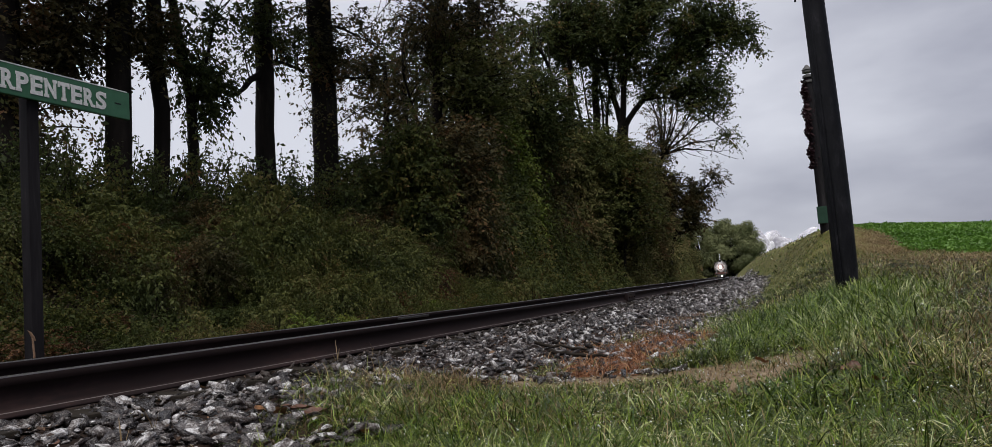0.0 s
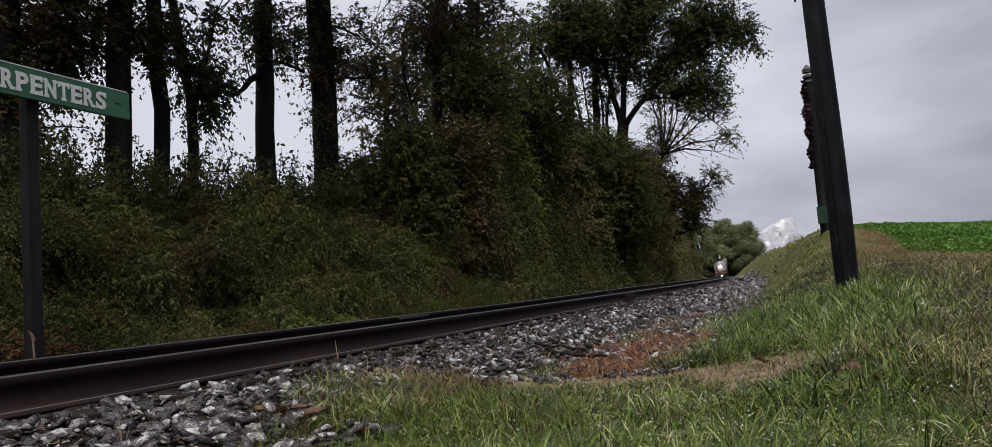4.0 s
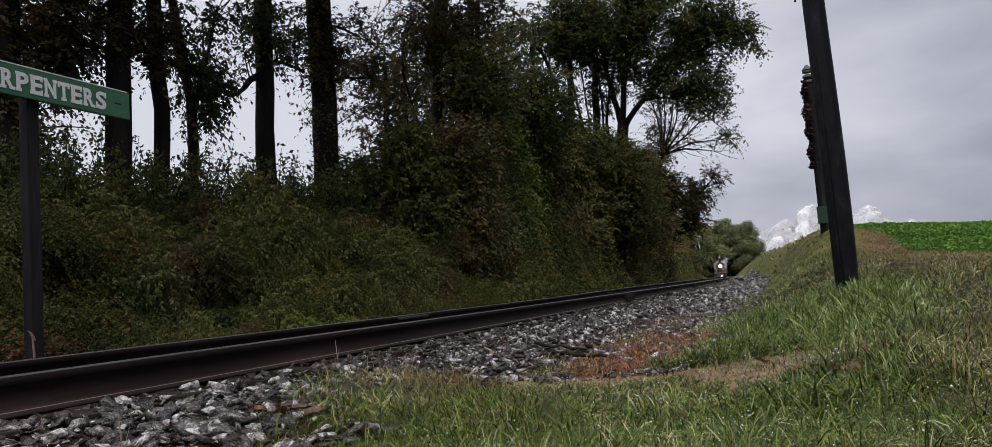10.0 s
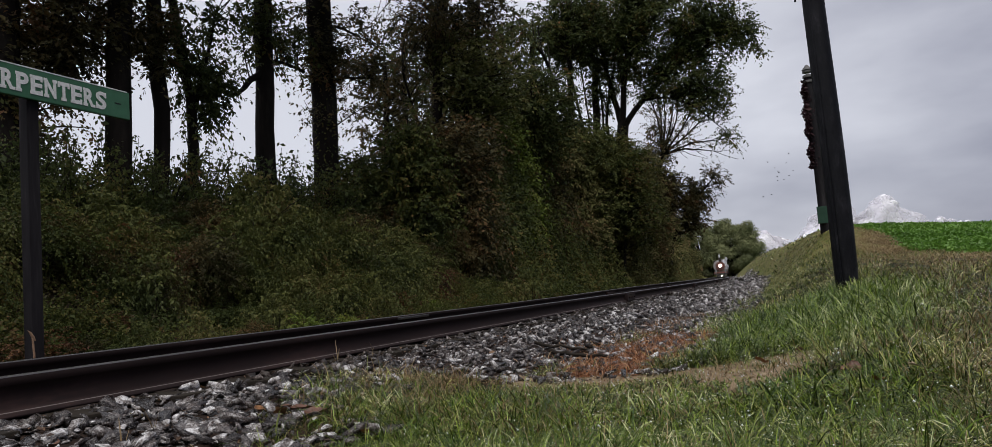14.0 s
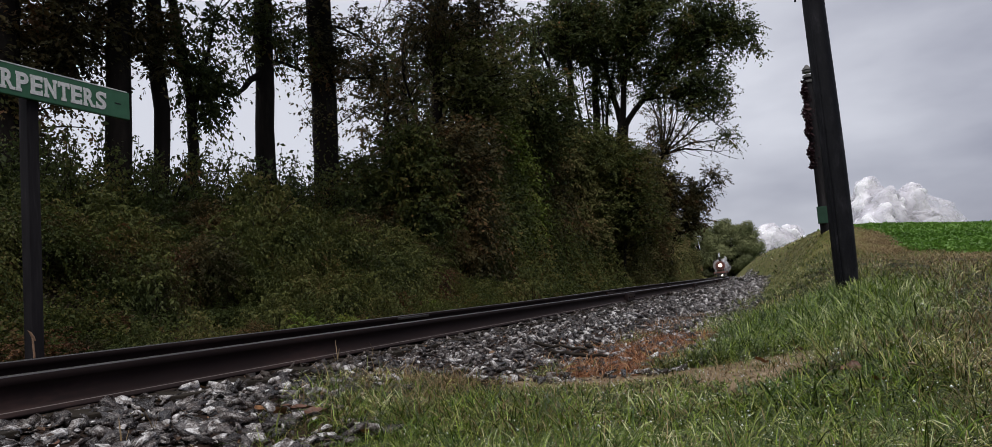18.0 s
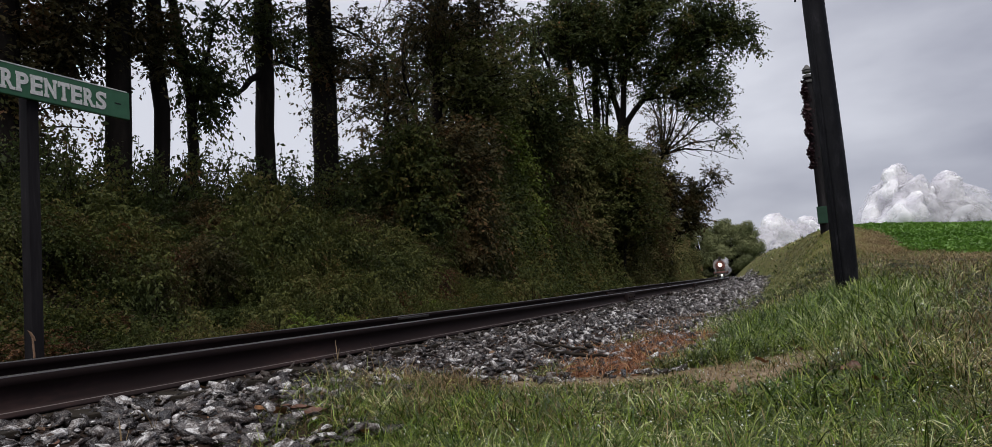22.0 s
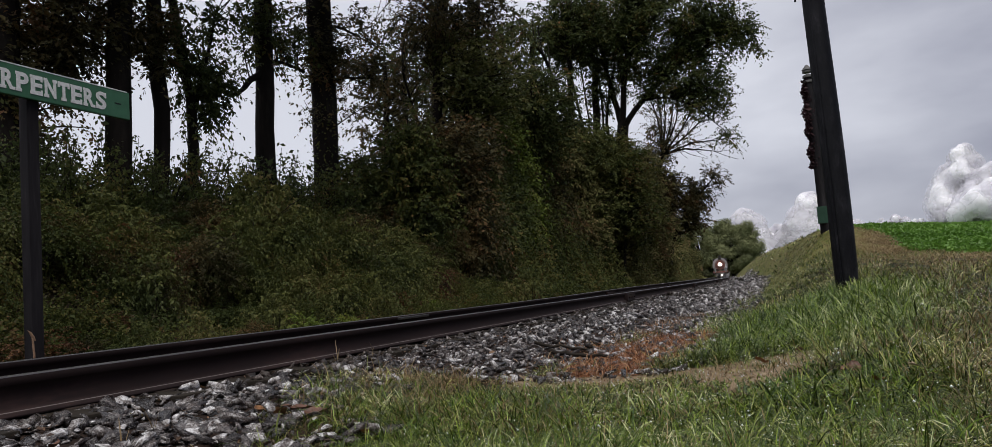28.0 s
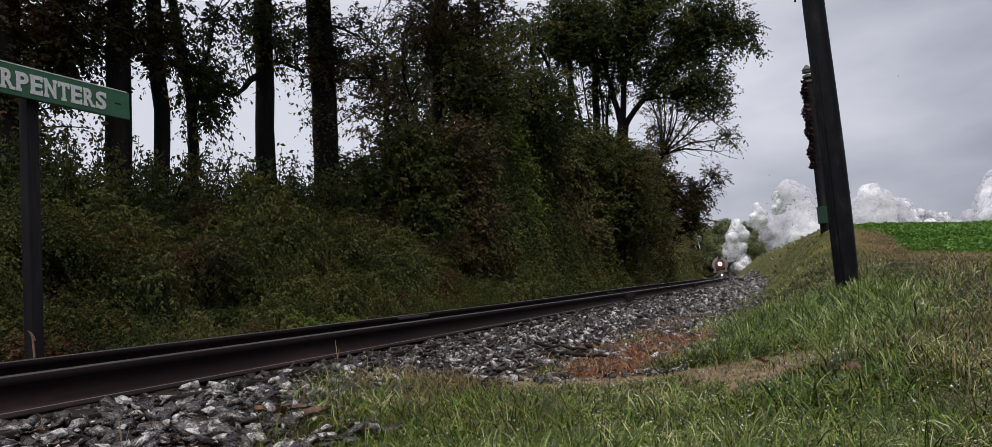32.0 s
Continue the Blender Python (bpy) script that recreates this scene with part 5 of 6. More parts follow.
    X[::2], Y[::2] = rng.uniform(-1.9, -0.4, n // 2), 4.5 + rng.normal(size=n // 2) * 0.12
    dry.append((X, Y, rng.uniform(0.03, 0.08, n), np.full(n, 0.004), 1.4))
    n = 11000
    X, Y = 1.62 + rng.normal(size=n) * 0.42, 21.2 + rng.normal(size=n) * 1.7
    k = X - track_x(Y) < FIELD_D(Y) + 0.1
    dry.append((X[k], Y[k], rng.uniform(0.05, 0.14, k.sum()), np.full(k.sum(), 0.007), 0.7))
    # stray tufts in the stones
    for k in range(12):
        y = rng.uniform(1.6, 5.0)
        x = grass_edge(y) - abs(rng.normal()) * 0.22
        n = 26
        sets.append((x + rng.normal(size=n) * 0.04, y + rng.normal(size=n) * 0.04, rng.uniform(0.06, 0.16, n), np.full(n, 0.0036), 0.5))
    # the verge round the standpoint, outside the view
    n = 90000
    X, Y, turn, tuft = scatter(rng, n, -5, 10, -1.9, 6)
    k = (~in_sector(X, Y) | (Y < 0.9)) & (X > grass_edge(Y) + 0.12 * rng.normal(size=n)) & (np.hypot(X, Y) > 0.5)
    sets.append((X[k], Y[k], 0.055 * tuft[k], np.full(k.sum(), 0.006), 0.6, turn[k]))
    # single dead stalks by the rail
    for x, y, h in STALKS:
        n = 3
        dry.append((x + rng.normal(size=n) * 0.006, y + rng.normal(size=n) * 0.006, np.array([h, h * 0.7, h * 0.5]), np.full(n, 0.006), 0.12, rng.uniform(0, 6, n), 0.4))
    sow("grass", M_GRASS, "wet green verge grass with droplets", sets)
    sow("fresh_grass", M_FRESHGRASS, "long fresh green grass round the pole", fresh)
    sow("dry_grass", M_DRYGRASS, "pale dry grass stalks among the verge", dry)
    sow("dead_grass", M_DEADGRASS, "matted brown dead grass in the verge", dead)
    sow("rust_grass", M_RUSTGRASS, "rust-brown dead grass by the ballast", rust)


build_grass()


def build_dew():
    """Water drops hanging in the grass."""
    rng = np.random.default_rng(73)
    m, nt, b = mat_base("water_drop", 0.04, 0.0, 0.9)
    # white base colour puts the sparkle into the drops
    b.inputs["Base Color"].default_value = (0.8, 0.82, 0.82, 1)
    oct_v = np.array([(1, 0, 0), (-1, 0, 0), (0, 1, 0), (0, -1, 0), (0, 0, 1), (0, 0, -1)], float)
    oct_f = np.array([(0, 2, 4), (2, 1, 4), (1, 3, 4), (3, 0, 4), (2, 0, 5), (1, 2, 5), (3, 1, 5), (0, 3, 5)])
    n = 4600
    Y = 1.5 + 6.5 * rng.random(n) ** 1.3
    X = -1.6 + 4.0 * rng.random(n)
    k = (X > grass_edge(Y) + 0.15) & in_sector(X, Y)
    X, Y = X[k], Y[k]
    Z = ground_z(X, Y) + rng.uniform(0.02, 0.07, len(X))
    s = 0.0017 * np.exp(rng.normal(size=len(X)) * 0.35) * np.clip(Y / 2.0, 0.7, 1.35)
    V = (oct_v[None] * s[:, None, None] + np.stack([X, Y, Z], -1)[:, None]).reshape(-1, 3)
    F = (oct_f[None] + 6 * np.arange(len(X))[:, None, None]).reshape(-1, 3)
    tagged(new("dew", mesh_from("dew", V, F, m, None, True)), "bright rain drops hanging on the grass blades", "dew", kind="stuff")


build_dew()


def build_fallen_leaves():
    rng = np.random.default_rng(74)
    brown = surface("fallen_leaf", [(0.2, (0.10, 0.045, 0.02)), (0.8, (0.28, 0.13, 0.05))], 30, 0.6, bump=0.3, fine=120, spec=0.3)
    dark = surface("wet_fallen_leaf", [(0.2, (0.055, 0.022, 0.012)), (0.8, (0.16, 0.065, 0.032))], 30, 0.45, bump=0.3, fine=120, spec=0.5)
    pale = surface("bleached_leaf", [(0.2, (0.30, 0.21, 0.14)), (0.8, (0.55, 0.43, 0.33))], 30, 0.6, bump=0.3, fine=120, spec=0.3)
    for x, y, size, lift, mat in ((0.07, 3.31, 0.06, 0.04, dark), (0.10, 3.27, 0.08, 0.045, dark), (0.03, 5.31, 0.08, 0.07, brown), (0.66, 4.94, 0.075, 0.07, pale), (0.28, 3.08, 0.06, 0.06, pale), (0.16, 2.98, 0.06, 0.05, brown), (-2.17, 2.92, 0.11, 0.035, dark), (-2.07, 2.88, 0.10, 0.04, dark), (-2.28, 2.94, 0.09, 0.03, dark), (-2.20, 2.80, 0.10, 0.035, brown), (-2.35, 2.86, 0.08, 0.03, brown), (-0.12, 4.40, 0.07, 0.03, dark), (-0.30, 4.20, 0.07, 0.03, brown), (-1.75, 2.75, 0.07, 0.03, brown), (0.9, 5.0, 0.07, 0.06, brown), (-2.62, 2.05, 0.08, 0.03, dark)):
        t = np.linspace(0, 1, 7)
        half = 0.30 * np.sin(np.pi * t ** 0.8) ** 0.7 * (1 + 0.25 * np.sin(t * 19))
        curl = 0.22 * (t - 0.5) ** 2 + 0.05 * np.sin(t * 5 + x * 9)
        V = np.concatenate([np.stack([t - 0.5, s * half, curl + abs(s) * rng.uniform(0.05, 0.2)], -1) for s in (-1, 0, 1)]) * size
        V[:, 2] += rng.normal(size=len(V)) * size * 0.03
        F = np.array([(r * 7 + q, r * 7 + q + 1, (r + 1) * 7 + q + 1, (r + 1) * 7 + q) for r in range(2) for q in range(6)])
        ob = new("fallen_leaf", mesh_from("fallen_leaf", V, F, mat, None, True))
        ob.matrix_basis = pose(x, y, float(ground_z(x, y)) + lift, rng.uniform(-20, 20), rng.uniform(-20, 20), rng.uniform(0, 360))
        tagged(ob, "curled brown fallen leaf lying among grass and stones" if mat is not pale else "pale bleached fallen leaf lying in the grass", "leaf", "fallen leaves")


build_fallen_leaves()


def build_litter():
    """Withered leaves and bark crumbs between the stones."""
    rng = np.random.default_rng(88)
    n = 2600
    Y = 0.6 + 8.0 * rng.random(n) ** 1.2
    X = track_x(Y) + rng.uniform(0.88, 3.2, n)
    k = (X < grass_edge(Y) + 0.5) & (rng.random(n) < 0.35 + 0.65 * (wave(X, Y, 0.3, 3) > 0.1))
    X, Y = X[k], Y[k]
    V, F = leaves(rng, np.stack([X, Y, ground_z(X, Y) + rng.uniform(0.012, 0.035, len(X))], -1), 0.020, 0.4, 0.0, 0.6, face=np.zeros((len(X), 3)) + np.array([0.1, -0.1, 1.0]), loose=0.35)
    tagged(new("leaf_litter", mesh_from("leaf_litter", V, F, M_LITTER)), "withered brown leaf litter between the stones", "leaf litter", kind="stuff")


build_litter()


def build_stick(x0, y0, x1, y1, r, seed, label):
    rng = np.random.default_rng(seed)
    t = np.linspace(0, 1, 8)
    X, Y = x0 + (x1 - x0) * t, y0 + (y1 - y0) * t
    P = np.stack([X, Y, ground_z(X, Y) + r + 0.025], -1) + rng.normal(size=(8, 3)) * 0.006
    V, F = sweep(P, np.linspace(r, r * 0.6, 8), 7)
    tagged(new("stick", mesh_from("stick", V, F, M_TIE, None, True)), label, "stick", "fallen sticks")


def build_mossy_stone():
    rng = np.random.default_rng(83)
    V, F = stone_shapes(84, 1)[0]
    mat = surface("lichen_stone", [(0.3, (0.05, 0.035, 0.012)), (0.5, (0.16, 0.115, 0.02)), (0.8, (0.30, 0.24, 0.06))], 30, 0.5, bump=0.6, fine=120, dist=0.01)
    ob = new("mossy_stone", mesh_from("mossy_stone", V * 0.036, F, mat))
    ob.matrix_basis = pose(-2.86, 2.64, float(ground_z(-2.86, 2.64)) + 0.025, 8, 5, 30)
    tagged(ob, "ochre lichen-covered ballast stone among the grey ones", "stone")


def build_clods():
    """Crumbs of earth in the bare places."""
    rng = np.random.default_rng(78)
    pile = Pile()
    shapes = stone_shapes(79, 6)
    for k in range(420):
        big = rng.random() < 0.55
        x, y = ((-0.46 + rng.normal() * 0.24, 3.72 + rng.normal() * 0.18) if big else (-1.25 + rng.normal() * 0.32, 5.9 + rng.normal() * 0.8))
        s = 0.009 * math.exp(rng.normal() * 0.5)
        V, F = shapes[k % 6]
        m = np.array(Euler(rng.uniform(0, 6.28, 3)).to_matrix())
        pile.add(V @ m.T * s + np.array([x, y, float(ground_z(x, y)) + s * 0.3]), F)
    tagged(new("soil_clods", pile.mesh("soil_clods", M_DIRT)), "loose brown crumbs of bare earth", "soil", kind="stuff")


build_clods()
build_mossy_stone()
build_stick(-1.95, 5.75, -1.45, 5.55, 0.018, 76, "dark wet stick lying across the ballast edge")
build_stick(-2.2, 6.1, -1.7, 6.25, 0.014, 77, "dark wet stick lying across the ballast edge")


def build_crop():
    rng = np.random.default_rng(75)
    C = []
    for y0, y1, x1, n, lift in ((17.8, 26, 6, 34000, 0.13), (26, 44, 10, 46000, 0.14), (44, 60, 12, 6000, 0.15)):
        Y = rng.uniform(y0, y1, n)
        X = track_x(Y) + FIELD_D(Y) + rng.uniform(0, 1, n) * x1
        X = np.round(X / 0.76) * 0.76 + rng.normal(size=n) * 0.17
        k = in_sector(X, Y)
        X, Y = X[k], Y[k]
        C.append(np.stack([X, Y, ground_z(X, Y) + rng.random(len(X)) * lift], -1))
    V, F = leaves(rng, np.concatenate(C), 0.075, 0.3, -0.2, 0.8)
    tagged(new("crop", mesh_from("crop", V, F, M_CROP)), "low bright green crop rows on the hill field", "crop", kind="stuff")


build_crop()


# ================= ballast =================
def build_ballast():
    rng = np.random.default_rng(80)
    shapes = stone_shapes(81, 14)
    plain = stone_shapes(82, 14, 9)
    bed = thing("ballast", -3.0, 4.0, -0.3, "loose wet grey ballast stones beside the rails", "ballast", kind="stuff")
    meshes = [mesh_from("stone", V, F, M_STONE) for V, F in shapes]
    oiled = surface("oily_ballast_stone", [(0.2, (0.011, 0.008, 0.007)), (0.6, (0.034, 0.024, 0.019)), (0.8, (0.08, 0.06, 0.05)), (0.95, (0.30, 0.26, 0.24))], 30.0, 0.4, bump=1.0, fine=130, random_mix=0.62, rough_var=0.2, dist=0.014, spec=0.5, world=True, contrast=2.4)
    pile, dark = Pile(), Pile()
    spots = []
    for y0, y1, n, s0 in ((-5, 0.2, 3600, 0.032), (0.2, 3.4, 5000, 0.029), (3.4, 8, 7600, 0.027), (8, 16, 9000, 0.030), (16, 40, 10500, 0.046), (40, 130, 4200, 0.10)):
        Y = rng.uniform(y0, y1, n)
        X = track_x(Y) + rng.uniform(0.86, 4.2, n)
        keep = X < grass_edge(Y) + 0.35 + 0.2 * wave(X, Y, 0.3)
        bare = rng.random(n) < np.clip(0.55 + 0.5 * wave(X, Y, 0.22, 5) + 0.5 * (X - track_x(Y) > 1.25), 0.15, 0.95) - 0.38 * (patch(X, Y, -1.25, 5.95, 0.55, 1.4) < 1)
        for x, y in zip(X[keep & bare], Y[keep & bare]):
            spots.append((x, y, s0))
    for k in range(900):
        y = rng.uniform(0.2, 9)
        spots.append((float(track_x(y)) + rng.uniform(0.85, 1.35), y, 0.024))
    # a few in the four-foot
    for k in range(1500):
        y = rng.uniform(-1, 14)
        spots.append((float(track_x(y)) + rng.uniform(-1.9, 0.64), y, 0.04))
    inv = bed.matrix_basis.inverted()
    spots = np.array(spots)
    xs, ys, s0 = spots.T
    order = np.argsort((xs + 1.6) ** 2 + (ys - 2.4) ** 2)
    xs, ys, s0 = xs[order], ys[order], s0[order]
    zs = ground_z(xs, ys)
    for k in range(len(xs)):
        V, F = (shapes if k < 2500 else plain)[k % 14]
        s = s0[k] * math.exp(min(max(rng.normal(), -1.5), 1.6) * 0.52)
        q = Euler((rng.normal() * 0.42, rng.normal() * 0.42, rng.uniform(0, 6.28))).to_matrix().to_4x4()
        d = xs[k] - float(track_x(ys[k]))
        m = Matrix.Translation((xs[k], ys[k], zs[k] + s * rng.uniform(0.05, 0.45) )) @ q @ Matrix.Diagonal((s, s, s, 1))
        if k < 290:
            ob = new("stone", meshes[k % 14])
            ob.parent = bed
            ob.matrix_basis = inv @ m
        else:
            A = np.array((inv @ m))
            (dark if ys[k] > 3.6 and d < 1.2 + 0.3 * rng.normal() else pile).add(V @ A[:3, :3].T + A[:3, 3], F)
    rest = new("loose_stones", pile.mesh("loose_stones", M_STONE))
    rest.parent = bed
    tagged(rest, kind="stuff")
    rest = new("oily_stones", dark.mesh("oily_stones", oiled))
    rest.parent = bed
    tagged(rest, "dark oil-stained stones along the rail", kind="stuff")


build_ballast()


# ================= train =================
M_IRON = surface("engine_black", [(0.2, (0.02, 0.016, 0.015)), (0.8, (0.05, 0.04, 0.036))], 2.0, 0.45, 0.2, bump=0.05, fine=20)
M_SMOKEBOX = surface("smokebox_brown", [(0.2, (0.15, 0.06, 0.05)), (0.8, (0.28, 0.13, 0.105))], 2.0, 0.5, 0.2, bump=0.05, fine=20)
M_COACH = surface("coach_paint", [(0.2, (0.10, 0.085, 0.065)), (0.8, (0.16, 0.14, 0.11))], 1.0, 0.5, bump=0.03, fine=20)
M_ROOF = surface("coach_roof", [(0.2, (0.24, 0.215, 0.21)), (0.8, (0.36, 0.33, 0.32))], 1.0, 0.6, bump=0.05, fine=20)
M_GLASSDARK = surface("coach_glass", [(0.2, (0.01, 0.012, 0.014)), (0.8, (0.02, 0.022, 0.025))], 1.0, 0.1, bump=0.0, fine=20)


def glow(name, color, strength):
    m, nt, b = mat_base(name)
    b.inputs["Base Color"].default_value = (*color, 1)
    b.inputs["Emission Color"].default_value = (*color, 1)
    b.inputs["Emission Strength"].default_value = strength
    return m


M_LAMP = glow("headlight_glow", (1.0, 0.86, 0.78), 30.0)
M_RAIL_GLINT = glow("rail_glint_glow", (1.0, 0.93, 0.9), 14.0)


def build_engine():
    """Steam engine, front at y = 0 facing -y."""
    e = thing("steam_locomotive", 0, 0, 0, "dark steam locomotive with lit headlight and round smokebox", "locomotive")
    boiler = part("boiler", bm_tube(0.95, 1.0, 8.6, (0, 5.2, 2.48), "Y", 28, 0.03), M_IRON, e)
    sm = part("smokebox", bm_tube(1.0, 1.0, 1.5, (0, 1.15, 2.48), "Y", 28, 0.04), M_SMOKEBOX, e, "brown-black round smokebox")
    part("smokebox_door", bm_tube(0.72, 0.55, 0.16, (0, 0.34, 2.48), "Y", 26, 0.03), M_SMOKEBOX, sm)
    part("number_plate", bm_tube(0.18, 0.18, 0.05, (0, 0.24, 2.05), "Y", 18), M_GALV, sm, "small round plate")
    hl = part("headlight", bm_tube(0.36, 0.36, 0.4, (0, 0.1, 2.55), "Y", 20, 0.02), M_IRON, e, "round headlight housing")
    part("lens", bm_tube(0.31, 0.31, 0.05, (0, -0.12, 2.55), "Y", 20), M_LAMP, hl, "glowing lens")
    # glowing disc in place of the headlight's reflection on the wet rail
    for sx in (0.12,):
        part("marker_lamp", bm_tube(0.12, 0.12, 0.12, (sx, -0.62, 0.35), "Y", 12), M_RAIL_GLINT, e, "small glowing disc for the headlight's reflection")
    stack = part("chimney", bm_tube(0.26, 0.30, 0.95, (0, 1.15, 3.85), "Z", 20, 0.02), M_IRON, e)
    part("chimney_rim", bm_tube(0.34, 0.34, 0.08, (0, 1.15, 4.3), "Z", 20, 0.02), M_IRON, stack)
    for y, h in ((4.0, 0.8), (6.4, 0.65)):
        d = bmesh.new()
        bmesh.ops.create_uvsphere(d, u_segments=16, v_segments=10, radius=0.42, matrix=Matrix.Translation((0, y, 3.45)) @ Matrix.Diagonal((1, 1, h * 1.3, 1)))
        part("dome", d, M_IRON, e, "", False)
    part("running_board", bm_box(2.5, 8.5, 0.06, (0, 5.0, 1.65), 0.01), M_IRON, e)
    part("pilot_beam", bm_box(2.8, 0.3, 0.35, (0, -0.1, 1.05), 0.03), M_SMOKEBOX, e)
    pil = part("pilot", bm_box(0.08, 0.1, 0.75, (0, -0.55, 0.5), 0.01), M_IRON, e, "sloping slatted cowcatcher")
    for k in range(-5, 6):
        part("slat", bm_box(0.07, 0.07, 0.95, (k * 0.22, -0.5 + abs(k) * 0.06, 0.5), 0.01, Matrix.Rotation(radians(-28), 4, "X")), M_IRON, pil)
    for s in (-1, 1):
        part("cylinder", bm_tube(0.36, 0.36, 1.1, (s * 1.2, 1.2, 0.95), "Y", 20, 0.03), M_IRON, e)
        part("handrail", bm_tube(0.025, 0.025, 8.0, (s * 1.05, 4.8, 2.9), "Y", 8), M_GALV, e)
        for y in (3.3, 5.0, 6.7, 8.4):
            w = part("driving_wheel", bm_tube(0.68, 0.68, 0.13, (s * 0.76, y, 0.68), "X", 26, 0.02), M_IRON, e)
        part("side_rod", bm_box(0.06, 5.3, 0.12, (s * 0.92, 5.85, 0.6), 0.02), M_GALV, e)
        part("pilot_wheel", bm_tube(0.4, 0.4, 0.12, (s * 0.76, 1.2, 0.4), "X", 22, 0.02), M_IRON, e)
        part("ladder", bm_box(0.3, 0.06, 1.0, (s * 1.0, -0.15, 1.4), 0.01, Matrix.Rotation(radians(-20), 4, "X")), M_GALV, e)
    cab = part("cab", bm_box(2.9, 2.0, 2.3, (0, 10.3, 2.75), 0.05), M_IRON, e)
    part("cab_roof", bm_tube(1.55, 1.55, 2.3, (0, 10.3, 2.55), "Y", 28), M_ROOF, cab, "pale grey curved cab roof")
    for s in (-1, 1):
        part("cab_window", bm_box(0.5, 0.03, 0.6, (s * 1.1, 9.29, 3.2), 0.01), M_GLASSDARK, cab)
    tender = part("tender", bm_box(2.9, 6.8, 2.1, (0, 15.3, 2.2), 0.06), M_IRON, e, "black tender with coal")
    part("coal", bm_box(2.2, 4.0, 0.5, (0, 14.5, 3.4), 0.15), M_TIE, tender)
    for s in (-1, 1):
        for y in (12.9, 14.4, 16.2, 17.7):
            part("tender_wheel", bm_tube(0.42, 0.42, 0.12, (s * 0.76, y, 0.42), "X", 20, 0.02), M_IRON, tender)
    return e


def build_coach():
    c = thing("railway_coach", 0, 0, 0, "beige-brown wooden passenger coach with pale roof", "railway coach", "coaches of the train")
    part("body", bm_box(2.9, 16.5, 2.3, (0, 9.0, 2.2), 0.05), M_COACH, c)
    r = bm_tube(1.5, 1.5, 16.9, (0, 9.0, 3.3), "Y", 28)
    bmesh.ops.scale(r, vec=(1, 1, 0.45), verts=r.verts, space=Matrix.Translation((0, 0, -3.3)))
    part("roof", r, M_ROOF, c, "pale grey curved roof")
    part("clerestory", bm_box(1.4, 15.5, 0.45, (0, 9.0, 3.95), 0.1), M_ROOF, c)
    for s in (-1, 1):
        for k in range(10):
            part("window", bm_box(0.03, 0.8, 0.8, (s * 1.46, 2.2 + k * 1.5, 2.6), 0.008), M_GLASSDARK, c)
        for y in (2.2, 4.4, 13.6, 15.8):
            part("wheel", bm_tube(0.42, 0.42, 0.12, (s * 0.76, y, 0.42), "X", 20, 0.02), M_IRON, c)
    part("end_door", bm_box(0.8, 0.05, 2.0, (0, 0.73, 2.1), 0.01), M_GLASSDARK, c)
    return c


engine = build_engine()
coaches = [build_coach()]
coaches += [copy_thing(coaches[0], Matrix()) for k in range(2)]

# ================= steam =================
def steam_stuff(name, alpha, deep, patchy=0.0, scale=0.2):
    """Bright white that light soaks deep into; thin steam is patchy."""
    m, nt, b = mat_base(name, 1.0, 0.0, 0.0)
    N, L = nt.nodes.new, nt.links.new
    b.inputs["Base Color"].default_value = (0.93, 0.915, 0.95, 1)
    b.inputs["Subsurface Weight"].default_value = 1.0
    b.inputs["Subsurface Radius"].default_value = (1.0, 1.0, 1.0)
    b.inputs["Subsurface Scale"].default_value = deep
    if alpha < 1:
        tp, out, tl, both = N("ShaderNodeBsdfTransparent"), N("ShaderNodeMixShader"), N("ShaderNodeBsdfTranslucent"), N("ShaderNodeMixShader")
        tl.inputs["Color"].default_value = (0.93, 0.915, 0.95, 1)
        L(b.outputs[0], both.inputs[1])
        L(tl.outputs[0], both.inputs[2])
        b.inputs["Subsurface Weight"].default_value = 0.0
        tc, no, ma = N("ShaderNodeTexCoord"), N("ShaderNodeTexNoise"), N("ShaderNodeMapRange")
        no.inputs["Scale"].default_value, no.inputs["Detail"].default_value = scale, 4
        ma.inputs["From Min"].default_value, ma.inputs["From Max"].default_value = 0.5 - 0.5 * patchy, 0.5 + 0.5 * patchy
        ma.inputs["To Min"].default_value, ma.inputs["To Max"].default_value = 0.0, 2 * alpha
        L(tc.outputs["Object"], no.inputs["Vector"])
        L(no.outputs["Fac"], ma.inputs["Value"])
        L(ma.outputs["Result"], out.inputs["Fac"])
        L(tp.outputs[0], out.inputs[1])
        L(both.outputs[0], out.inputs[2])
        L(out.outputs[0], nt.nodes["Material Output"].inputs["Surface"])
    return m


M_STEAM = steam_stuff("white_steam", 1.0, 5.0)
M_STEAM_SMALL = steam_stuff("fresh_steam", 1.0, 0.8)
M_WISP = steam_stuff("thin_steam", 0.24, 0.0, 0.4, 0.22)
M_WISP_SMALL = steam_stuff("thin_fresh_steam", 0.26, 0.0, 0.45, 0.8)


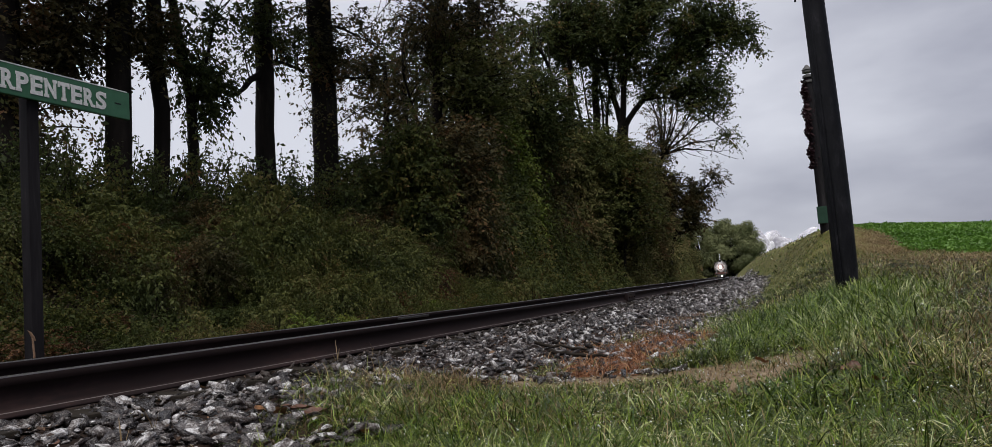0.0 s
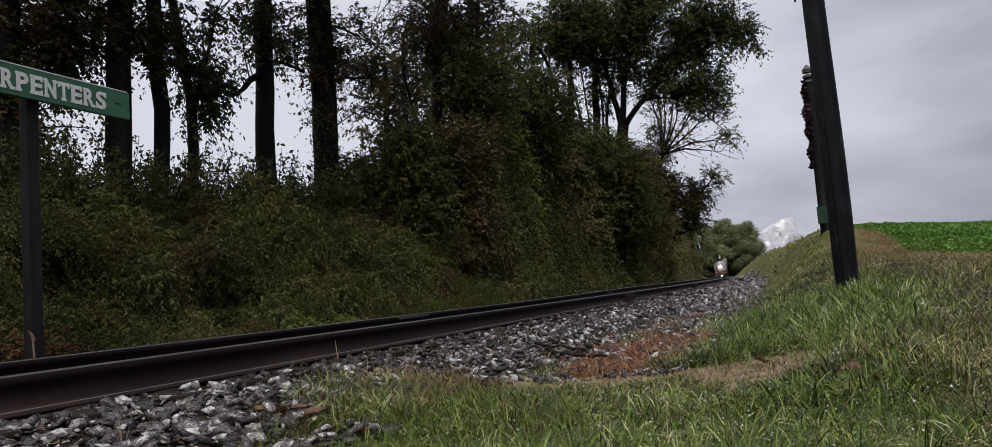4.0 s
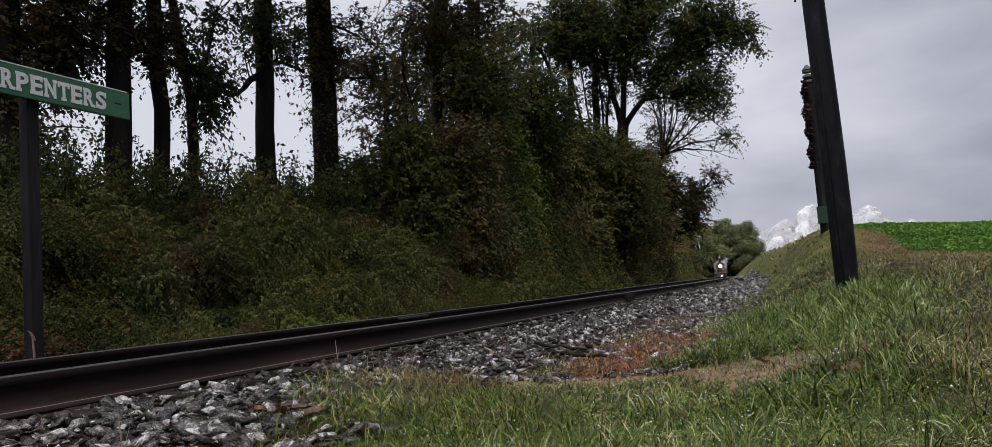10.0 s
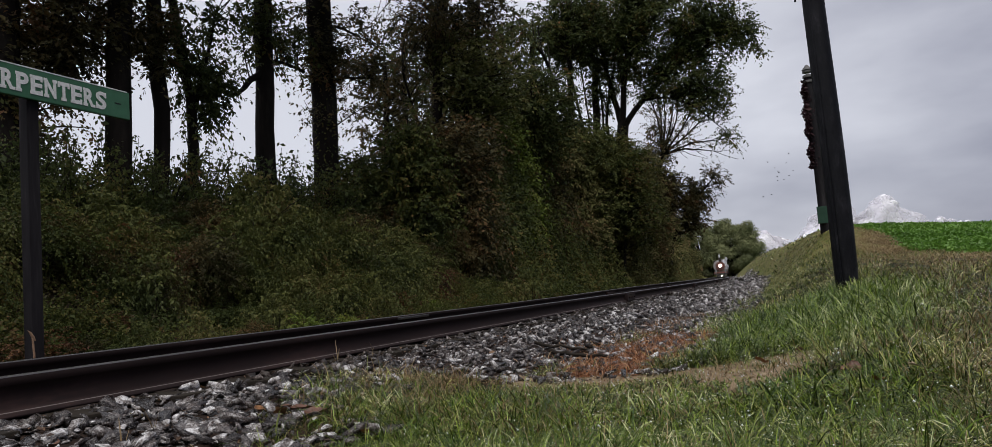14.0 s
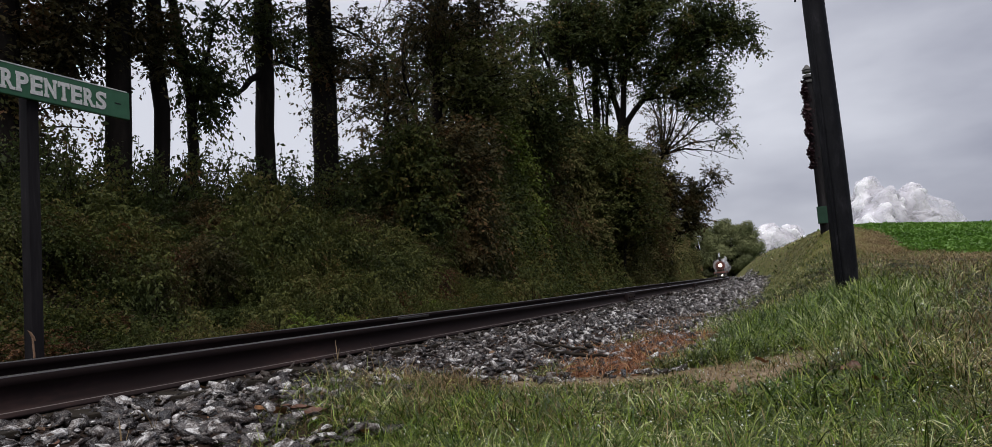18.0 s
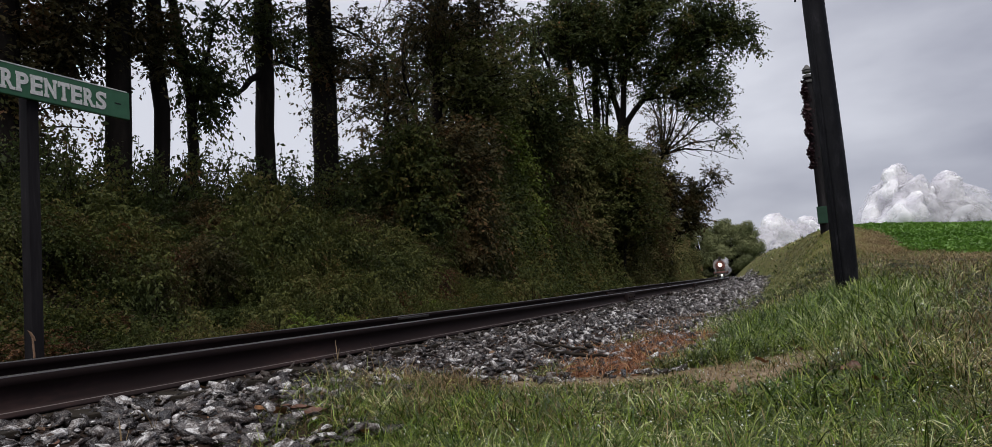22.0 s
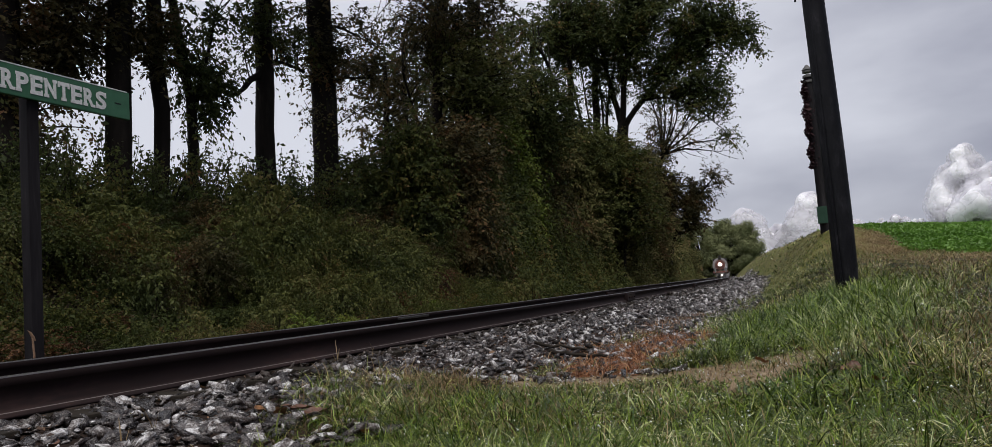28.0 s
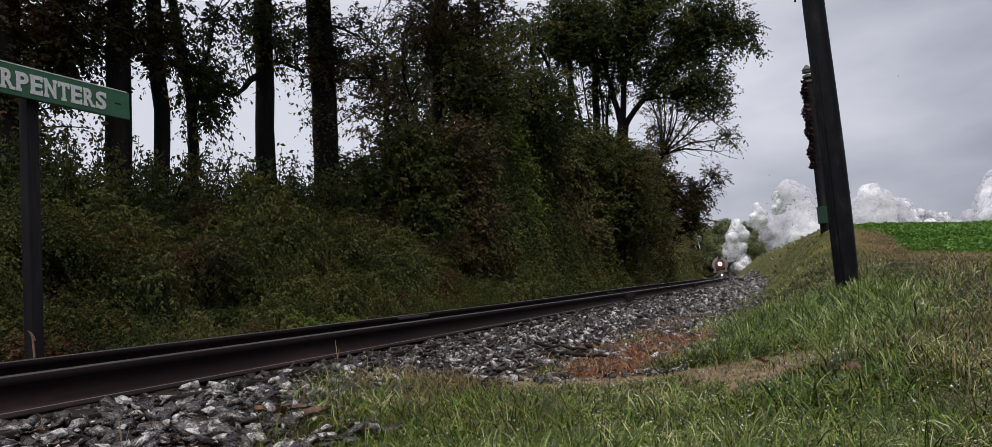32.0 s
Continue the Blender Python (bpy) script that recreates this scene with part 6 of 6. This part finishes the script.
def billow(rng, width, height, lumps, res, grow=1.0):
    """Round heads melted into one swelling surface, peak near z = 0, wider below."""
    mb = bpy.data.metaballs.new("heads")
    mb.resolution = mb.render_resolution = res
    mb.threshold = 0.35
    for k in range(lumps):
        h = (k + rng.random()) / lumps
        r = (0.15 + 0.17 * h) * min(height, width) * rng.uniform(0.7, 1.3) * grow
        half = max(width * 0.5 * (0.10 + 0.90 * h ** 0.7) - r * 0.45, 0.0)
        el = mb.elements.new()
        el.radius = r * 1.25
        el.co = (rng.uniform(-1, 1) * half, rng.normal() * half * 0.35, -h * (height - r) - r * 0.8)
    ob = new("heads", mb)
    bpy.context.view_layer.update()
    me = bpy.data.meshes.new_from_object(ob.evaluated_get(bpy.context.evaluated_depsgraph_get()))
    bpy.data.objects.remove(ob)
    bpy.data.metaballs.remove(mb)
    n = len(me.vertices)
    co, no = np.zeros(n * 3, np.float32), np.zeros(n * 3, np.float32)
    me.vertices.foreach_get("co", co)
    me.vertices.foreach_get("normal", no)
    P, Nn = co.reshape(-1, 3).astype(float), no.reshape(-1, 3)
    size = min(width, height)
    off = rng.uniform(0, 60, 3)
    d = np.array([noise.turbulence(Vector(p * (4.2 / size) + off), 3, False) for p in P])
    P = P + Nn * ((d - 0.35) * 0.06 * size)[:, None]
    me.vertices.foreach_set("co", P.astype(np.float32).ravel())
    me.polygons.foreach_set("use_smooth", np.ones(len(me.polygons), bool))
    me.update()
    return me


def steam_cloud(seed, width, height, lumps=22, wisp=4, label="billowing white steam cloud drifting over the field", name="steam_cloud", body=True):
    """Billowing body with thin veils round it; its peak is at z = 0."""
    rng = np.random.default_rng(seed)
    t = thing(name, 0, 0, 0, label, "steam", "clouds of steam")
    size = min(width, height)
    for k in range(0 if body else 1, 1 + wisp):
        me = billow(np.random.default_rng(seed + 1000 * (k > 1)), width * (1 + 0.05 * k), height * (1 + 0.03 * k), lumps, size * (0.07 if k else 0.05), (0.97 + 0.07 * k) if k else 0.84)
        me.materials.clear()
        me.materials.append((M_WISP if size > 9 else M_WISP_SMALL) if k else (M_STEAM if size > 9 else M_STEAM_SMALL))
        ob = new("veil" if k else "billow", me)
        ob.parent = t
        ob["label"] = "thin veil of steam" if k else "dense white billow"
    return t


# ================= birds =================
M_BIRD = surface("dark_feathers", [(0.2, (0.012, 0.012, 0.013)), (0.8, (0.03, 0.03, 0.03))], 20, 0.7, bump=0.1, fine=80)


def build_bird():
    b = thing("bird", 0, 0, 0, "small dark bird in flight", "bird", "flock of birds")
    body = bmesh.new()
    bmesh.ops.create_uvsphere(body, u_segments=10, v_segments=6, radius=1.0, matrix=Matrix.Diagonal((0.06, 0.13, 0.055, 1)))
    part("body", body, M_BIRD, b, "", False)
    for s in (-1, 1):
        V = np.array([(0, 0.08, 0), (0, -0.07, 0), (0.16 * s, 0.10, 0.05), (0.15 * s, -0.03, 0.05), (0.32 * s, 0.0, 0.03), (0.02 * s, 0.0, 0.02), (0.15 * s, 0.03, 0.075)]) * 0.85
        F = np.array([(0, 2, 6), (0, 6, 5), (1, 5, 6), (1, 6, 3), (2, 4, 6), (3, 6, 4), (0, 1, 3), (0, 3, 2), (2, 3, 4)])
        mpart("wing", V, F, M_BIRD, b)
    part("tail", bm_box(0.045, 0.08, 0.008, (0, 0.13, 0), 0.002), M_BIRD, b)
    return b


bird = build_bird()
birds = [bird] + [copy_thing(bird, Matrix()) for k in range(57)]


# ================= movement =================
def sight(px, py, depth):
    """A point of the view at that depth along the camera's axis."""
    half = math.tan(radians(32.5))
    return STAND @ Vector(((px / 784 - 1) * half * depth, (353 - py) / 784 * half * depth, -depth))


def train_front(t):
    return float(np.interp(t, [0, 12, 25, 32], [196, 180, 165, 156]))


def on_track(y, length):
    """Pose of a vehicle whose front is at y and whose rear is length further on."""
    a = Vector((float(track_x(y)), y, float(track_z(y))))
    b = Vector((float(track_x(y + length)), y + length, float(track_z(y + length))))
    d = b - a
    return pose(*a, 0, 0, -math.degrees(math.atan2(d.x, d.y)))


def cloud_rows(spots, depth, turn=0.0):
    """spots: (seconds, x, y) of the cloud's foot in the view."""
    return [(t, Matrix.Translation(sight(x, y, depth)) @ pose(0, 0, 0, 0, 0, 15 + turn * t)) for t, x, y in spots]


CLOUDS = [
    # seed, width, height, depth, (seconds, x, y of its peak in the view)
    (101, 28, 20, 292, [(0, 1280, 356), (6, 1352, 338), (9, 1364, 326), (12, 1376, 313), (17, 1424, 290), (21, 1476, 270), (25, 1540, 258), (28, 1590, 255), (32, 1640, 255)]),
    (102, 28, 26, 299, [(0, 1215, 362), (6, 1250, 334), (9, 1270, 324), (12, 1290, 314), (17, 1357, 282), (21, 1396, 262), (25, 1464, 238), (28, 1516, 224), (32, 1592, 232)]),
    (103, 36, 22, 286, [(0, 1195, 364), (6, 1225, 352), (12, 1262, 339), (17, 1386, 300), (21, 1434, 282), (25, 1506, 262), (28, 1560, 256), (32, 1606, 264)]),
    (104, 30, 26, 293, [(0, 1190, 400), (10, 1196, 372), (17, 1213, 352), (21, 1224, 338), (25, 1234, 316), (28, 1278, 299), (31, 1350, 290), (32, 1376, 286)]),
    (105, 36, 20, 300, [(0, 1195, 392), (12, 1212, 376), (17, 1236, 357), (21, 1270, 340), (25, 1275, 334), (28, 1310, 318), (31, 1390, 312), (32, 1418, 310)]),
    (106, 26, 26, 287, [(0, 1172, 440), (20, 1172, 400), (25, 1174, 360), (28, 1175, 327), (29.5, 1198, 310), (31, 1226, 293), (32, 1246, 282)]),
    (107, 36, 14, 294, [(0, 1236, 371), (10, 1232, 373), (20, 1240, 366), (25, 1240, 352), (28, 1235, 350), (32, 1240, 332)]),
    (108, 46, 13, 301, [(0, 1345, 352), (8, 1420, 348), (16, 1500, 340), (24, 1400, 349), (28, 1420, 338), (32, 1460, 328)]),
]
clouds = [steam_cloud(s, w, h) for s, w, h, d, r in CLOUDS]
EXHAUST = [
    # seed, width, height, peak's way
    (201, 3.2, 5.0, [(0, 1139, 446), (28.1, 1140, 446), (28.4, 1143, 392), (29, 1146, 362), (30, 1150, 352), (31, 1182, 334), (32, 1226, 300)]),
    (202, 5.0, 5.0, [(0, 1140, 447), (29.1, 1142, 447), (29.4, 1146, 378), (30, 1150, 360), (31, 1160, 347), (32, 1196, 318)]),
    (203, 5.6, 4.8, [(0, 1140, 448), (30.05, 1144, 448), (30.35, 1148, 386), (31, 1150, 368), (32, 1164, 344)]),
    (204, 6.2, 5.2, [(0, 1140, 448), (31.05, 1146, 448), (31.35, 1154, 404), (32, 1158, 366)]),
    (205, 6.0, 5.0, [(0, 1140, 448), (31.4, 1150, 448), (31.7, 1165, 412), (32, 1172, 396)]),
]
exhaust = [steam_cloud(s, w, h, 15, 2, "fresh white exhaust steam rising from the chimney", "exhaust_steam") for s, w, h, r in EXHAUST]
plume = steam_cloud(211, 1.1, 3.6, 9, 1, "thin white plume of steam above the engine", "steam_plume")
haze = steam_cloud(213, 2.8, 2.0, 14, 1, "thin steam drifting across the engine's front", "drifting_steam", False)
leak = steam_cloud(212, 2.4, 1.7, 10, 1, "pale steam hanging beside the boiler", "leaking_steam", False)


def motions():
    """Every keyed thing of the scene."""
    times = [0, 4, 8, 12, 16, 20, 24, 28, 32]
    walk(engine, [(t, on_track(train_front(t), 10)) for t in times])
    for k, c in enumerate(coaches):
        walk(c, [(t, on_track(train_front(t) + 19.5 + 18.2 * k, 17)) for t in times])
    for c, (s, w, h, d, r) in zip(clouds, CLOUDS):
        walk(c, cloud_rows(r, d, 0.4))
    for c, (s, w, h, r) in zip(exhaust, EXHAUST):
        walk(c, cloud_rows(r, 176, 0.8))
    walk(plume, [(t, on_track(train_front(t), 10) @ pose(0, 2.4, z, 0, 0, 9 * t)) for t, z in ((0, 5.9), (3, 5.6), (6, 5.4), (9, 5.2), (12, 5.3), (16, 5.6), (19, 5.3), (21, 3.4), (26, 2.8), (32, 2.8))])
    walk(leak, [(t, on_track(train_front(t), 10) @ pose(x - 0.3, 5.0, z + 0.3, 0, 0, 5 * t)) for t, x, z in ((0, 0.3, 3.2), (3, 1.2, 4.2), (6, 1.6, 4.4), (12, 1.7, 4.3), (18, 1.5, 4.4), (22, 1.6, 4.1), (26, 1.2, 3.3), (32, 0.2, 2.2))])
    walk(haze, [(t, on_track(train_front(t), 10) @ pose(x, y, z, 0, 0, 6 * t)) for t, x, y, z in ((0, 0.0, -0.1, 3.95), (5, 0.1, 0.0, 3.95), (9, 0.4, 0.6, 3.7), (13, 0.9, 2.5, 3.7), (18, 1.3, 3.0, 3.5), (24, 1.0, 3.0, 2.6), (32, 0.2, 3.0, 1.5))])
    rng = np.random.default_rng(95)
    for k, b in enumerate(birds):
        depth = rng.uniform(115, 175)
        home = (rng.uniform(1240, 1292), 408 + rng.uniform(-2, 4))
        if k < 14:
            x, y = rng.uniform(1150, 1255), rng.uniform(322, 378)
            gone = (x + rng.uniform(20, 60), y - rng.uniform(50, 110))
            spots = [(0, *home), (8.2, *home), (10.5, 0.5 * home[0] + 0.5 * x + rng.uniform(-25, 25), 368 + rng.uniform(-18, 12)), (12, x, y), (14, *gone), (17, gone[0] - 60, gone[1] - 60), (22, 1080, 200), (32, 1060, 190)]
        elif k < 17:
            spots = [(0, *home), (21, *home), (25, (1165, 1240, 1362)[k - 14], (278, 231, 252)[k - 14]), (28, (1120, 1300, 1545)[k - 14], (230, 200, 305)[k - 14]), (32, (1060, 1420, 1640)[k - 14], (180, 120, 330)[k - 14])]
        else:
            x, y = rng.uniform(1180, 1300), rng.uniform(318, 378)
            v = (rng.uniform(-2, 26), -rng.uniform(0, 24))
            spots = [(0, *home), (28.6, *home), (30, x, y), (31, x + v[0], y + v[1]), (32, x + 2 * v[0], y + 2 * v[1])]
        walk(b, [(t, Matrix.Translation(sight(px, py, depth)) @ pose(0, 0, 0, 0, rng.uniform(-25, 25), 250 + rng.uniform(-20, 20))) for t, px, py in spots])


motions()
